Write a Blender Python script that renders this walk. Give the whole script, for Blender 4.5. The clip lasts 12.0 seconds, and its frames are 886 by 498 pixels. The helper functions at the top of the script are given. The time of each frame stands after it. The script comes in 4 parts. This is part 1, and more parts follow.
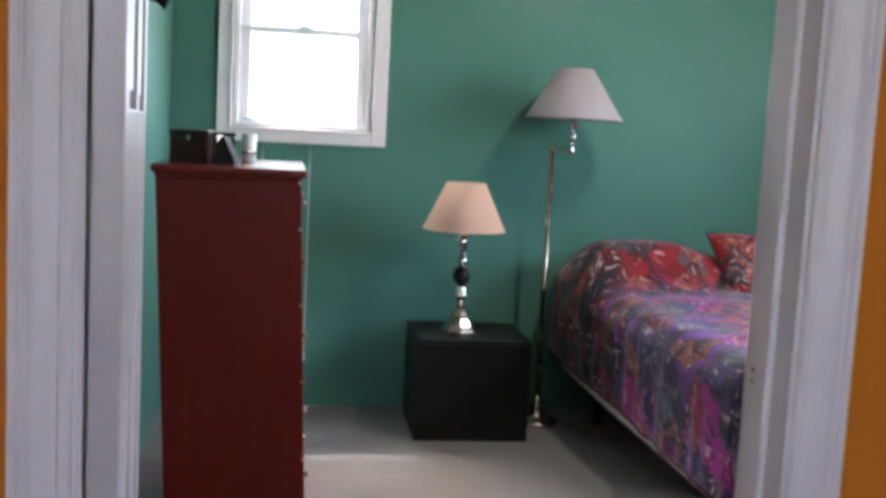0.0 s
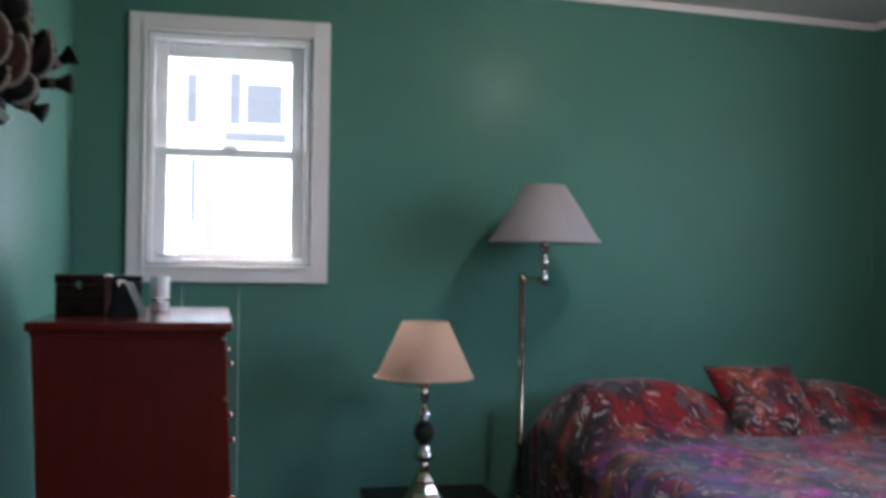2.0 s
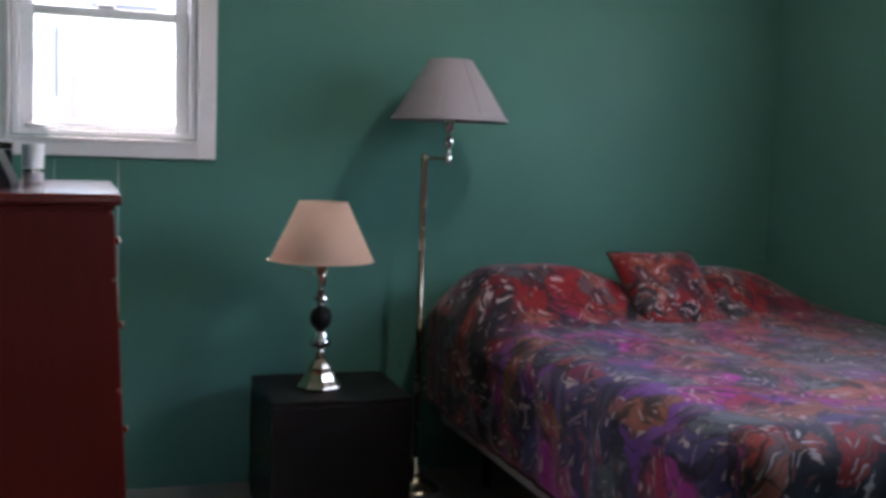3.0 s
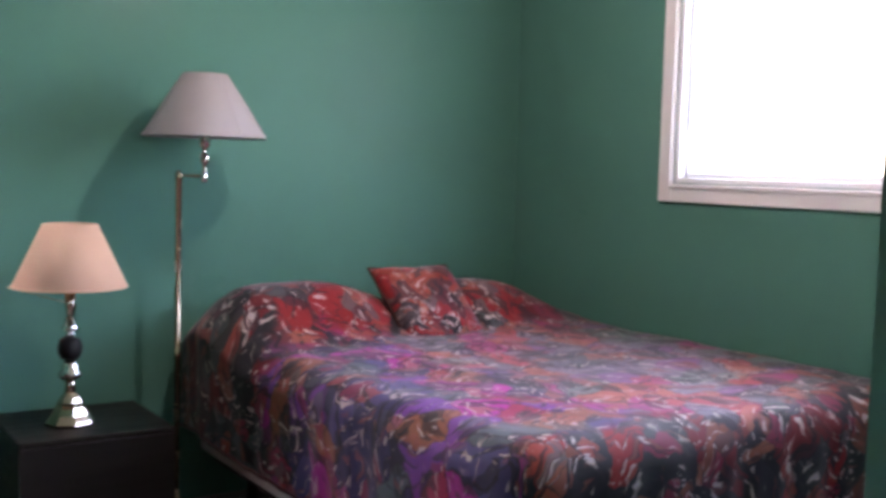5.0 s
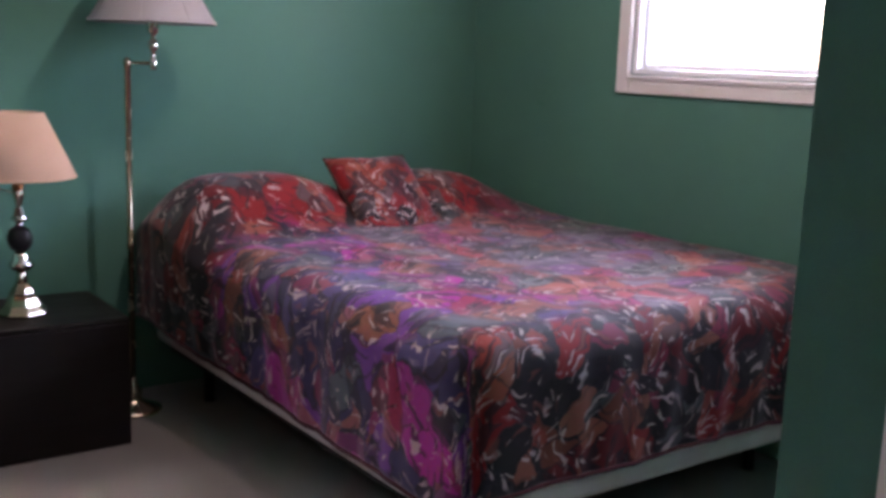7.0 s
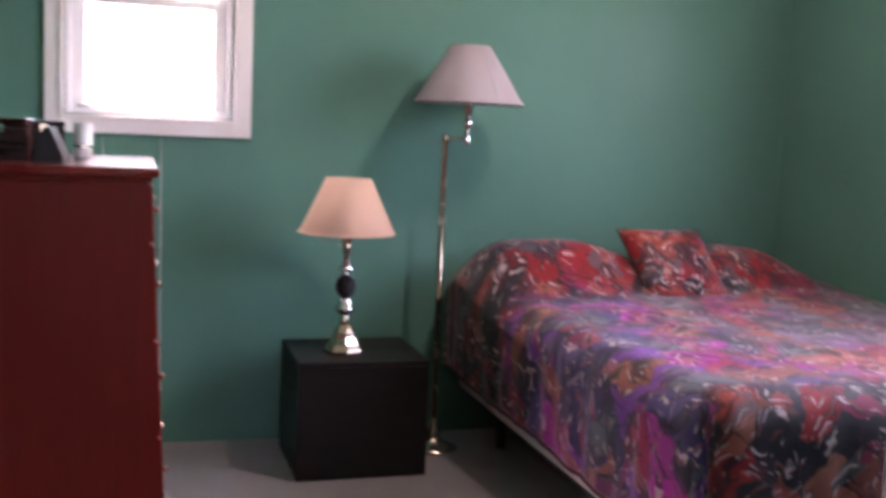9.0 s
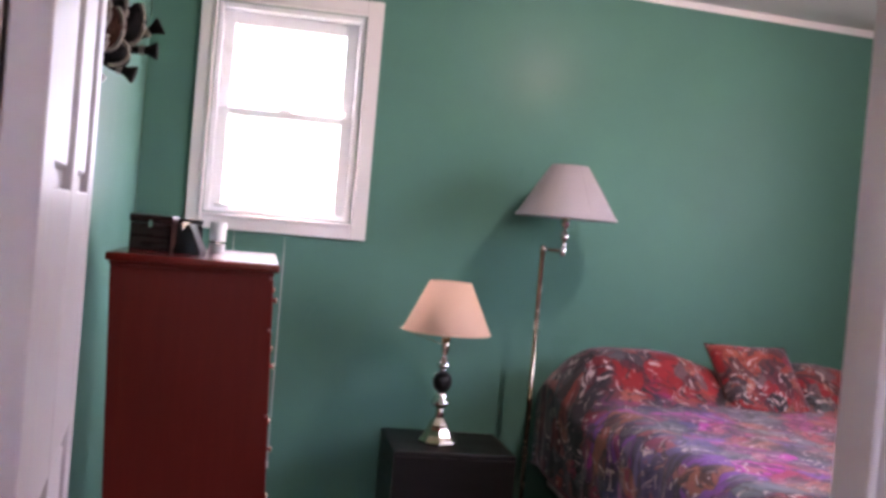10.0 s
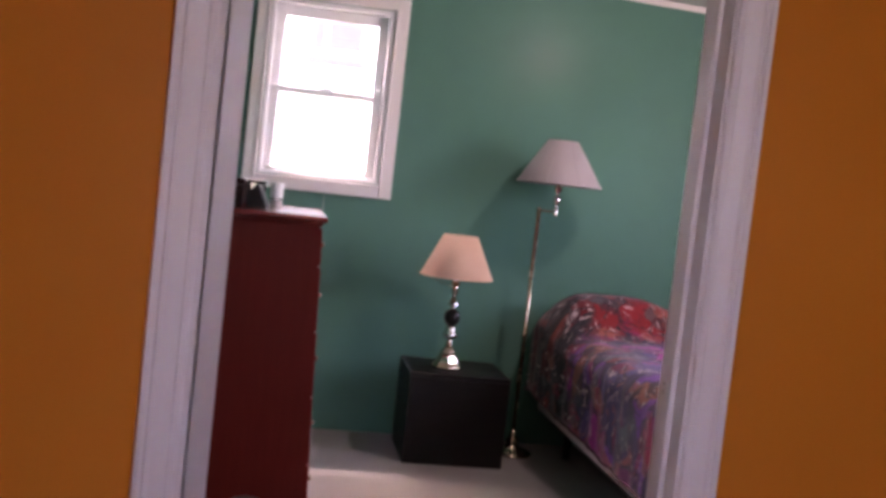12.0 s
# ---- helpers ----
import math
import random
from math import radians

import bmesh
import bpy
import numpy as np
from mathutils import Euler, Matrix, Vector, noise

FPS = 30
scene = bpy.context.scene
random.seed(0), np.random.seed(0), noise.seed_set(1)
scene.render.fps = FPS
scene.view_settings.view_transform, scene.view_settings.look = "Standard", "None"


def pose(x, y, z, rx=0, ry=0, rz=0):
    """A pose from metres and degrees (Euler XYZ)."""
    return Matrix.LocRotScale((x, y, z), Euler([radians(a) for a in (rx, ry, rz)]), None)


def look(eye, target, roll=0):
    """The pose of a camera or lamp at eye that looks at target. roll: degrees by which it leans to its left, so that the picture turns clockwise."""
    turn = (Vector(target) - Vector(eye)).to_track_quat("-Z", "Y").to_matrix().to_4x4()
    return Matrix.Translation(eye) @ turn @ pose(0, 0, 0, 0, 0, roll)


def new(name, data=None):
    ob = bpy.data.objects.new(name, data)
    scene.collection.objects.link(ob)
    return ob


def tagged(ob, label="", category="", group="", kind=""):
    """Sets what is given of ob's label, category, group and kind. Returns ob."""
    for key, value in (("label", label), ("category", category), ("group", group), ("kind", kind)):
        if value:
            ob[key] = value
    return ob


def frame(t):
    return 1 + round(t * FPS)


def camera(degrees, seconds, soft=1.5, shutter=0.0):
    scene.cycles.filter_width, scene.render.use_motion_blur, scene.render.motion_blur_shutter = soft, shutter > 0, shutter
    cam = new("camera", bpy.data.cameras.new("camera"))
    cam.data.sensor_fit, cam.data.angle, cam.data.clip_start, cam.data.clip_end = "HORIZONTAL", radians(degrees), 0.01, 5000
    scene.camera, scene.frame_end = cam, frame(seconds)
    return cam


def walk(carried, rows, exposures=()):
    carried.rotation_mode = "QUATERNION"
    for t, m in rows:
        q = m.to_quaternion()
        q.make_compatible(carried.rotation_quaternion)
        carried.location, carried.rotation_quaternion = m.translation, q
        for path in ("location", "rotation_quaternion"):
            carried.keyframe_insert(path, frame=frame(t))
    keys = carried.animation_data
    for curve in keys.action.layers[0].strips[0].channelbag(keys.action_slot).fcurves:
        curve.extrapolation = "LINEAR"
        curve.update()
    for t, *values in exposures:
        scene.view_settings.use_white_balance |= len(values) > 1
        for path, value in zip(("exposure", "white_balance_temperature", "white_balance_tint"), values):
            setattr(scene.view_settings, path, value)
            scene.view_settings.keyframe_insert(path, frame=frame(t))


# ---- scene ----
cam = camera(46.06, 12.0, soft=3.5, shutter=0.5)
PATH = [
    (0.0, 0.000, 0.000, 1.300, -8.51, -6.34, -2.98),
    (0.5, 0.027, 0.213, 1.313, -7.95, -3.46, -1.34),
    (1.0, 0.040, 0.403, 1.331, -7.71, 0.95, -0.05),
    (1.5, 0.043, 0.540, 1.335, -8.67, 3.79, -0.78),
    (1.6, 0.041, 0.570, 1.332, -9.14, 3.15, -0.78),
    (2.0, 0.028, 0.691, 1.317, -12.23, 0.63, -0.78),
    (2.5, 0.005, 0.829, 1.294, -15.44, -3.46, -1.02),
    (3.0, -0.014, 0.907, 1.277, -19.09, -5.31, -1.93),
    (3.2, -0.022, 0.925, 1.278, -20.55, -4.84, -1.70),
    (4.8, -0.095, 0.988, 1.295, -32.95, -4.51, -1.69),
    (5.0, -0.101, 0.990, 1.297, -33.91, -4.30, -1.60),
    (5.5, -0.083, 0.997, 1.306, -38.04, -4.51, -2.35),
    (6.0, -0.071, 1.001, 1.311, -38.10, -5.20, -2.35),
    (6.5, -0.075, 0.988, 1.314, -37.57, -8.40, -2.26),
    (6.7, -0.073, 0.987, 1.313, -37.04, -9.60, -2.40),
    (8.3, -0.023, 0.788, 1.288, -25.48, -9.90, -1.40),
    (8.5, -0.015, 0.740, 1.286, -22.91, -8.91, -2.22),
    (9.0, 0.004, 0.626, 1.283, -16.51, -6.48, -2.40),
    (9.5, 0.007, 0.487, 1.294, -12.10, -2.44, -3.48),
    (10.0, 0.005, 0.311, 1.305, -9.91, -1.14, -5.01),
    (10.5, -0.059, 0.101, 1.302, -11.60, -2.40, -5.01),
    (11.0, -0.086, -0.116, 1.316, -12.38, -2.50, -5.82),
    (11.5, -0.087, -0.329, 1.319, -11.25, -2.23, -6.06),
    (12.0, -0.111, -0.558, 1.327, -8.79, -3.51, -6.35),
]
EXPOSURES = [(0.0, 5.8, 6900.0, 19.0), (0.6, 5.7, 6900.0, 18.0), (1.2, 5.35, 6700.0, 19.0), (2.5, 4.9, 6700.0, 21.0), (3.2, 5.05, 6800.0, 24.0), (5.0, 5.9, 7100.0, 29.0),
             (6.5, 5.55, 7200.0, 33.0), (8.5, 5.97, 7550.0, 43.0), (10.5, 5.87, 7550.0, 44.0), (12.0, 5.5, 7800.0, 49.0)]
walk(cam, [(t, pose(x, y, z, 90 + pitch, roll, yaw)) for t, x, y, z, yaw, pitch, roll in PATH], EXPOSURES)

# ---- light ----
world = bpy.data.worlds.new("sky")
scene.world = world
world.use_nodes = True
wn, wl = world.node_tree.nodes, world.node_tree.links
sky = wn.new("ShaderNodeTexSky")
sky.sky_type = "NISHITA"
sky.sun_disc = False
sky.sun_elevation = radians(59.5)
sky.sun_rotation = radians(-18.0)
sky.air_density, sky.dust_density = 1.0, 4.0
wn["Background"].inputs["Strength"].default_value = 0.15
wl.new(sky.outputs["Color"], wn["Background"].inputs["Color"])

sun_data = bpy.data.lights.new("sun", "SUN")
sun_data.energy, sun_data.angle, sun_data.color = 0.085, radians(2.0), (0.94, 0.97, 1.0)
sun = new("sun", sun_data)
sun.matrix_world = look((0, 0, 0), (0.25, -0.75, -1.34))


def window_lamp(eye, target, wide, high, watts, color):
    """The sky's light through one window's opening."""
    data = bpy.data.lights.new("window_light", "AREA")
    data.shape, data.size, data.size_y, data.energy, data.color = "RECTANGLE", wide, high, watts, color
    ob = new("window_light", data)
    ob.matrix_world = look(eye, target)
    return ob


window_lamp((3.36, 2.50, 1.80), (1.2, 4.6, 1.60), 1.10, 0.90, 0.24, (0.92, 0.96, 1.0))
# lights the hall and door frame through a window added out of view
window_lamp((0.40, -1.74, 1.70), (0.45, 0.0, 1.2), 0.88, 0.98, 0.082, (0.97, 0.97, 1.0))
ceiling_bulb = bpy.data.lights.new("ceiling_lamp_light", "POINT")
ceiling_bulb.shadow_soft_size, ceiling_bulb.energy, ceiling_bulb.color = 0.065, 0.64, (1.0, 0.94, 0.92)
new("ceiling_lamp_light", ceiling_bulb).location = (1.52, 3.40, 2.25)


# ---- materials ----
def node_mat(name):
    m = bpy.data.materials.new(name)
    m.use_nodes = True
    nt = m.node_tree
    return m, nt, nt.nodes["Principled BSDF"]


def mix_rgb(nt, fac, a, b, mode="MIX"):
    n = nt.nodes.new("ShaderNodeMix")
    n.data_type, n.blend_type = "RGBA", mode
    for sock, v in ((n.inputs[0], fac), (n.inputs[6], a), (n.inputs[7], b)):
        if isinstance(v, bpy.types.NodeSocket):
            nt.links.new(v, sock)
        else:
            sock.default_value = v if isinstance(v, float) else (*v[:3], 1.0)
    return n.outputs[2]


def ramp(nt, fac, stops, mode="LINEAR"):
    n = nt.nodes.new("ShaderNodeValToRGB")
    n.color_ramp.interpolation = mode
    while len(n.color_ramp.elements) < len(stops):
        n.color_ramp.elements.new(0.5)
    for e, (p, c) in zip(n.color_ramp.elements, stops):
        e.position = p
        e.color = (*c, 1.0) if not isinstance(c, float) else (c, c, c, 1.0)
    nt.links.new(fac, n.inputs[0])
    return n.outputs[0]


def coords(nt, scale=(1, 1, 1), kind="Object", rot=(0, 0, 0)):
    tc = nt.nodes.new("ShaderNodeTexCoord")
    mp = nt.nodes.new("ShaderNodeMapping")
    mp.inputs["Scale"].default_value = scale
    mp.inputs["Rotation"].default_value = rot
    nt.links.new(tc.outputs[kind], mp.inputs["Vector"])
    return mp.outputs["Vector"]


def noise_tex(nt, vec, scale, detail=4.0, rough=0.55, distort=0.0):
    n = nt.nodes.new("ShaderNodeTexNoise")
    n.inputs["Scale"].default_value = scale
    n.inputs["Detail"].default_value = detail
    n.inputs["Roughness"].default_value = rough
    n.inputs["Distortion"].default_value = distort
    nt.links.new(vec, n.inputs["Vector"])
    return n


def bump(nt, bsdf, height, strength, dist):
    n = nt.nodes.new("ShaderNodeBump")
    n.inputs["Strength"].default_value = strength
    n.inputs["Distance"].default_value = dist
    nt.links.new(height, n.inputs["Height"])
    nt.links.new(n.outputs["Normal"], bsdf.inputs["Normal"])


def varied(name, a, b, rough, scale=6.0, grain=90.0, bump_by=0.15, dist=0.002, metal=0.0, stretch=(1, 1, 1), rough_var=0.08):
    """A surface that drifts between two colours, with fine grain in relief."""
    m, nt, p = node_mat(name)
    v = coords(nt, stretch)
    big = noise_tex(nt, v, scale, 5.0)
    fine = noise_tex(nt, v, grain, 3.0)
    f = ramp(nt, big.outputs["Fac"], [(0.3, 0.0), (0.7, 1.0)])
    col = mix_rgb(nt, f, a, b)
    col = mix_rgb(nt, 0.12, col, fine.outputs["Color"], "OVERLAY")
    nt.links.new(col, p.inputs["Base Color"])
    rr = ramp(nt, big.outputs["Fac"], [(0.25, max(0.02, rough - rough_var)), (0.75, min(1.0, rough + rough_var))])
    nt.links.new(rr, p.inputs["Roughness"])
    p.inputs["Metallic"].default_value = metal
    bump(nt, p, fine.outputs["Fac"], bump_by, dist)
    return m


GREEN = varied("green_wall_paint", (0.068, 0.186, 0.147), (0.078, 0.214, 0.170), 0.33, 1.2, 260, 0.12, 0.0012)
ORANGE = varied("orange_wall_paint", (0.56, 0.172, 0.017), (0.62, 0.195, 0.020), 0.5, 1.4, 260, 0.12, 0.0012)
CEILING = varied("ceiling_paint", (0.60, 0.59, 0.58), (0.66, 0.65, 0.64), 0.8, 1.5, 160, 0.2, 0.002)
WHITE = varied("white_trim_paint", (0.69, 0.65, 0.65), (0.75, 0.705, 0.705), 0.45, 3.0, 120, 0.08, 0.001)
VINYL = varied("white_vinyl", (0.74, 0.74, 0.76), (0.78, 0.78, 0.80), 0.3, 3.0, 120, 0.04, 0.001)
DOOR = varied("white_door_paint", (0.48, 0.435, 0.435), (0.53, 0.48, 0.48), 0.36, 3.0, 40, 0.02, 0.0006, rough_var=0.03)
EBONY = varied("black_brown_laminate", (0.007, 0.0055, 0.005), (0.011, 0.009, 0.008), 0.40, 5.0, 140, 0.1, 0.001, stretch=(1, 8, 8))
BRASS = varied("polished_brass", (0.60, 0.50, 0.38), (0.68, 0.56, 0.44), 0.17, 9.0, 200, 0.02, 0.0005, 1.0)
CHROME = varied("worn_nickel", (0.60, 0.58, 0.53), (0.68, 0.65, 0.60), 0.16, 9.0, 200, 0.02, 0.0005, 1.0)
POLE = varied("antique_brass", (0.40, 0.32, 0.22), (0.48, 0.39, 0.28), 0.25, 9.0, 200, 0.03, 0.0005, 1.0)
BLACK = varied("black_plastic", (0.006, 0.006, 0.006), (0.011, 0.010, 0.011), 0.5, 12.0, 200, 0.08, 0.001)
CLOTH_WHITE = varied("white_ticking", (0.56, 0.54, 0.54), (0.64, 0.62, 0.62), 0.9, 9.0, 240, 0.35, 0.002)
MAHOGANY = varied("dark_mahogany", (0.020, 0.006, 0.005), (0.034, 0.009, 0.007), 0.3, 8.0, 140, 0.08, 0.001, stretch=(1, 9, 9))
CUP = varied("white_ceramic", (0.76, 0.76, 0.76), (0.82, 0.82, 0.82), 0.2, 8.0, 80, 0.02, 0.0005)
SIDING = varied("white_siding", (0.80, 0.79, 0.77), (0.86, 0.85, 0.83), 0.6, 2.0, 60, 0.1, 0.002)
SIDING_TRIM = varied("grey_house_trim", (0.10, 0.085, 0.085), (0.125, 0.105, 0.105), 0.6, 2.0, 60, 0.1, 0.002)
BRICKISH = varied("red_brown_board", (0.26, 0.14, 0.12), (0.30, 0.17, 0.14), 0.7, 3.0, 60, 0.2, 0.003)
ROOF = varied("grey_shingle", (0.09, 0.09, 0.095), (0.14, 0.14, 0.145), 0.9, 6.0, 50, 0.4, 0.004)
LAWN = varied("lawn", (0.06, 0.10, 0.03), (0.10, 0.14, 0.05), 0.9, 3.0, 60, 0.6, 0.02)
SHELF = varied("white_shelf_paint", (0.62, 0.60, 0.58), (0.70, 0.68, 0.66), 0.4, 4.0, 100, 0.08, 0.001)
CORD = varied("off_white_cord", (0.55, 0.54, 0.52), (0.62, 0.61, 0.58), 0.7, 20.0, 300, 0.2, 0.001)


def cherry_wood():
    m, nt, p = node_mat("cherry_stained_wood")
    v = coords(nt, (9.0, 9.0, 0.7))
    g = noise_tex(nt, v, 5.0, 8.0, 0.6, 0.6)
    big = noise_tex(nt, coords(nt), 2.2, 3.0)
    c = ramp(nt, g.outputs["Fac"], [(0.25, (0.128, 0.011, 0.007)), (0.55, (0.147, 0.013, 0.008)), (0.8, (0.172, 0.016, 0.010))])
    c = mix_rgb(nt, ramp(nt, big.outputs["Fac"], [(0.3, 0.0), (0.8, 0.45)]), c, (0.095, 0.008, 0.004))
    nt.links.new(c, p.inputs["Base Color"])
    p.inputs["Roughness"].default_value = 0.42
    p.inputs["Specular IOR Level"].default_value = 0.10
    bump(nt, p, g.outputs["Fac"], 0.06, 0.001)
    return m


def carpet():
    m, nt, p = node_mat("beige_cut_pile_carpet")
    v = coords(nt)
    fine = noise_tex(nt, v, 260.0, 4.0, 0.7)
    mid = noise_tex(nt, v, 34.0, 4.0, 0.6)
    big = noise_tex(nt, v, 2.6, 4.0, 0.6)
    c = mix_rgb(nt, ramp(nt, big.outputs["Fac"], [(0.3, 0.0), (0.7, 1.0)]), (0.185, 0.170, 0.168), (0.225, 0.207, 0.204))
    c = mix_rgb(nt, ramp(nt, mid.outputs["Fac"], [(0.35, 0.25), (0.65, 0.0)]), c, (0.125, 0.114, 0.112))
    c = mix_rgb(nt, ramp(nt, fine.outputs["Fac"], [(0.35, 0.4), (0.7, 0.0)]), c, (0.125, 0.113, 0.11))
    nt.links.new(c, p.inputs["Base Color"])
    p.inputs["Roughness"].default_value = 0.95
    p.inputs["Sheen Weight"].default_value = 0.25
    bump(nt, p, fine.outputs["Fac"], 0.7, 0.006)
    return m


def shade_cloth(name, a, b):
    m, nt, p = node_mat(name)
    v = coords(nt, (1, 1, 1))
    fine = noise_tex(nt, coords(nt, (60, 60, 4)), 9.0, 3.0)
    big = noise_tex(nt, v, 9.0, 3.0)
    c = mix_rgb(nt, big.outputs["Fac"], a, b)
    c = mix_rgb(nt, 0.18, c, fine.outputs["Color"], "OVERLAY")
    nt.links.new(c, p.inputs["Base Color"])
    p.inputs["Roughness"].default_value = 0.85
    p.inputs["Transmission Weight"].default_value = 0.0
    bump(nt, p, fine.outputs["Fac"], 0.25, 0.001)
    return m


def glass():
    m, nt, p = node_mat("window_glass")
    p.inputs["Base Color"].default_value = (0.97, 0.99, 0.98, 1)
    p.inputs["Transmission Weight"].default_value = 1.0
    p.inputs["Roughness"].default_value = 0.0
    p.inputs["IOR"].default_value = 1.45
    return m


def bedspread_cloth(name, scale=1.0, shift=(0, 0, 0), drift=True):
    """Printed sateen: crowded leaf shapes in wine red, violet, rust and slate, brushed over with pale and dark strokes."""
    m, nt, p = node_mat(name)
    tc = nt.nodes.new("ShaderNodeTexCoord")
    mp = nt.nodes.new("ShaderNodeMapping")
    mp.inputs["Scale"].default_value = (scale, scale, scale)
    mp.inputs["Location"].default_value = shift
    nt.links.new(tc.outputs["UV"], mp.inputs["Vector"])
    v = mp.outputs["Vector"]
    warp = noise_tex(nt, v, 4.5, 3.0, 0.5)
    add = nt.nodes.new("ShaderNodeVectorMath")
    add.operation = "MULTIPLY_ADD"
    add.inputs[1].default_value = (0.24, 0.24, 0.24)
    nt.links.new(warp.outputs["Color"], add.inputs[0])
    nt.links.new(v, add.inputs[2])
    w = add.outputs[0]

    def cells(vec, s, feature="F1"):
        n = nt.nodes.new("ShaderNodeTexVoronoi")
        n.feature = feature
        n.voronoi_dimensions = "2D"
        n.inputs["Scale"].default_value = s
        nt.links.new(vec, n.inputs["Vector"])
        return n

    def split(col):
        n = nt.nodes.new("ShaderNodeSeparateColor")
        nt.links.new(col, n.inputs[0])
        return n.outputs

    def times(a, b):
        n = nt.nodes.new("ShaderNodeMath")
        n.operation = "MULTIPLY"
        for sock, val in zip(n.inputs, (a, b)):
            if isinstance(val, float):
                sock.default_value = val
            else:
                nt.links.new(val, sock)
        return n.outputs[0]

    def turned(angle, stretch):
        """The cloth's plane turned by each shape's own angle and drawn out, for strokes that follow the shape."""
        r = nt.nodes.new("ShaderNodeVectorRotate")
        r.rotation_type = "Z_AXIS"
        nt.links.new(w, r.inputs["Vector"])
        nt.links.new(angle, r.inputs["Angle"])
        k = nt.nodes.new("ShaderNodeVectorMath")
        k.operation = "MULTIPLY"
        k.inputs[1].default_value = stretch
        nt.links.new(r.outputs[0], k.inputs[0])
        return k.outputs[0]

    leaf, bit = cells(w, 7.8), cells(w, 17.0)
    le = cells(w, 7.8, "DISTANCE_TO_EDGE")
    lr, _, lb = split(leaf.outputs["Color"])[:3]
    br, bg, bb = split(bit.outputs["Color"])[:3]
    red = [(0.0, (0.014, 0.010, 0.012)), (0.14, (0.20, 0.008, 0.009)), (0.34, (0.20, 0.024, 0.012)), (0.46, (0.050, 0.035, 0.040)), (0.53, (0.225, 0.010, 0.012)), (0.76, (0.13, 0.010, 0.014)), (0.88, (0.24, 0.040, 0.022))]
    violet = [(0.0, (0.034, 0.028, 0.085)), (0.16, (0.36, 0.014, 0.23)), (0.32, (0.14, 0.034, 0.23)), (0.46, (0.070, 0.095, 0.110)), (0.54, (0.062, 0.052, 0.15)), (0.68, (0.28, 0.018, 0.060)), (0.80, (0.30, 0.016, 0.20)), (0.91, (0.22, 0.075, 0.040))]
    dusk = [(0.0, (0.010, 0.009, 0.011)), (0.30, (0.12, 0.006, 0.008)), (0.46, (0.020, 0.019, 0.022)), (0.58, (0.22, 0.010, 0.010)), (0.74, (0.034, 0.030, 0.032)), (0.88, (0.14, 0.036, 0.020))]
    slate = [(0.0, (0.12, 0.12, 0.14)), (0.22, (0.36, 0.055, 0.065)), (0.36, (0.17, 0.15, 0.19)), (0.52, (0.30, 0.040, 0.14)), (0.62, (0.13, 0.16, 0.155)), (0.76, (0.36, 0.11, 0.07)), (0.87, (0.19, 0.09, 0.20))]
    small = [(0.0, (0.018, 0.016, 0.022)), (0.26, (0.28, 0.045, 0.030)), (0.42, (0.070, 0.085, 0.088)), (0.56, (0.22, 0.018, 0.050)), (0.68, (0.024, 0.020, 0.028)), (0.86, (0.30, 0.10, 0.06))]
    cr, cs = ramp(nt, lr, red, "CONSTANT"), ramp(nt, bg, small, "CONSTANT")
    if drift:
        # the print's own fields: slate over the middle, violet down the side, red at the head, dusky red at the foot and the head's side
        wander = noise_tex(nt, v, 3.4, 3.0)
        drifted = nt.nodes.new("ShaderNodeVectorMath")
        drifted.operation = "MULTIPLY_ADD"
        drifted.inputs[1].default_value = (0.55, 0.55, 0.0)
        nt.links.new(wander.outputs["Color"], drifted.inputs[0])
        nt.links.new(v, drifted.inputs[2])
        xyz = nt.nodes.new("ShaderNodeSeparateXYZ")
        nt.links.new(drifted.outputs[0], xyz.inputs[0])
        # both axes carry the wander's mean of 0.27
        across, along = xyz.outputs[0], xyz.outputs[1]

        def between(sock, lo, hi, soft=0.05):
            n = nt.nodes.new("ShaderNodeMapRange")
            n.interpolation_type = "SMOOTHSTEP"
            n.inputs["From Min"].default_value = lo + 0.27 - soft
            n.inputs["From Max"].default_value = lo + 0.27 + soft
            nt.links.new(sock, n.inputs["Value"])
            if hi is None:
                return n.outputs[0]
            k = nt.nodes.new("ShaderNodeMapRange")
            k.interpolation_type = "SMOOTHSTEP"
            k.inputs["From Min"].default_value = hi + 0.27 - soft
            k.inputs["From Max"].default_value = hi + 0.27 + soft
            k.inputs["To Min"].default_value, k.inputs["To Max"].default_value = 1.0, 0.0
            nt.links.new(sock, k.inputs["Value"])
            return times(n.outputs[0], k.outputs[0])
        c = ramp(nt, lr, slate, "CONSTANT")
        c = mix_rgb(nt, between(across, -3.0, 0.48), c, ramp(nt, lr, violet, "CONSTANT"))
        c = mix_rgb(nt, between(along, 1.42, None), c, cr)
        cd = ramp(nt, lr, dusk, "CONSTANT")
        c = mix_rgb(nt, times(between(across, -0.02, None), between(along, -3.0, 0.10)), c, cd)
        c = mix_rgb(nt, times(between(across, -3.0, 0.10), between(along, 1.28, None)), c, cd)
    else:
        c = cr
    c = mix_rgb(nt, ramp(nt, br, [(0.56, 0.0), (0.60, 0.7)]), c, cs)
    ang = times(lb, 6.283)
    ang2 = times(bb, 6.283)
    # dark brushed contours and veins
    vein = noise_tex(nt, turned(ang, (8.0, 42.0, 1.0)), 1.0, 2.0, 0.5)
    c = mix_rgb(nt, ramp(nt, vein.outputs["Fac"], [(0.545, 0.0), (0.60, 0.78)]), c, (0.014, 0.012, 0.017))
    c = mix_rgb(nt, ramp(nt, le.outputs["Distance"], [(0.006, 0.7), (0.022, 0.0)]), c, (0.018, 0.016, 0.022))
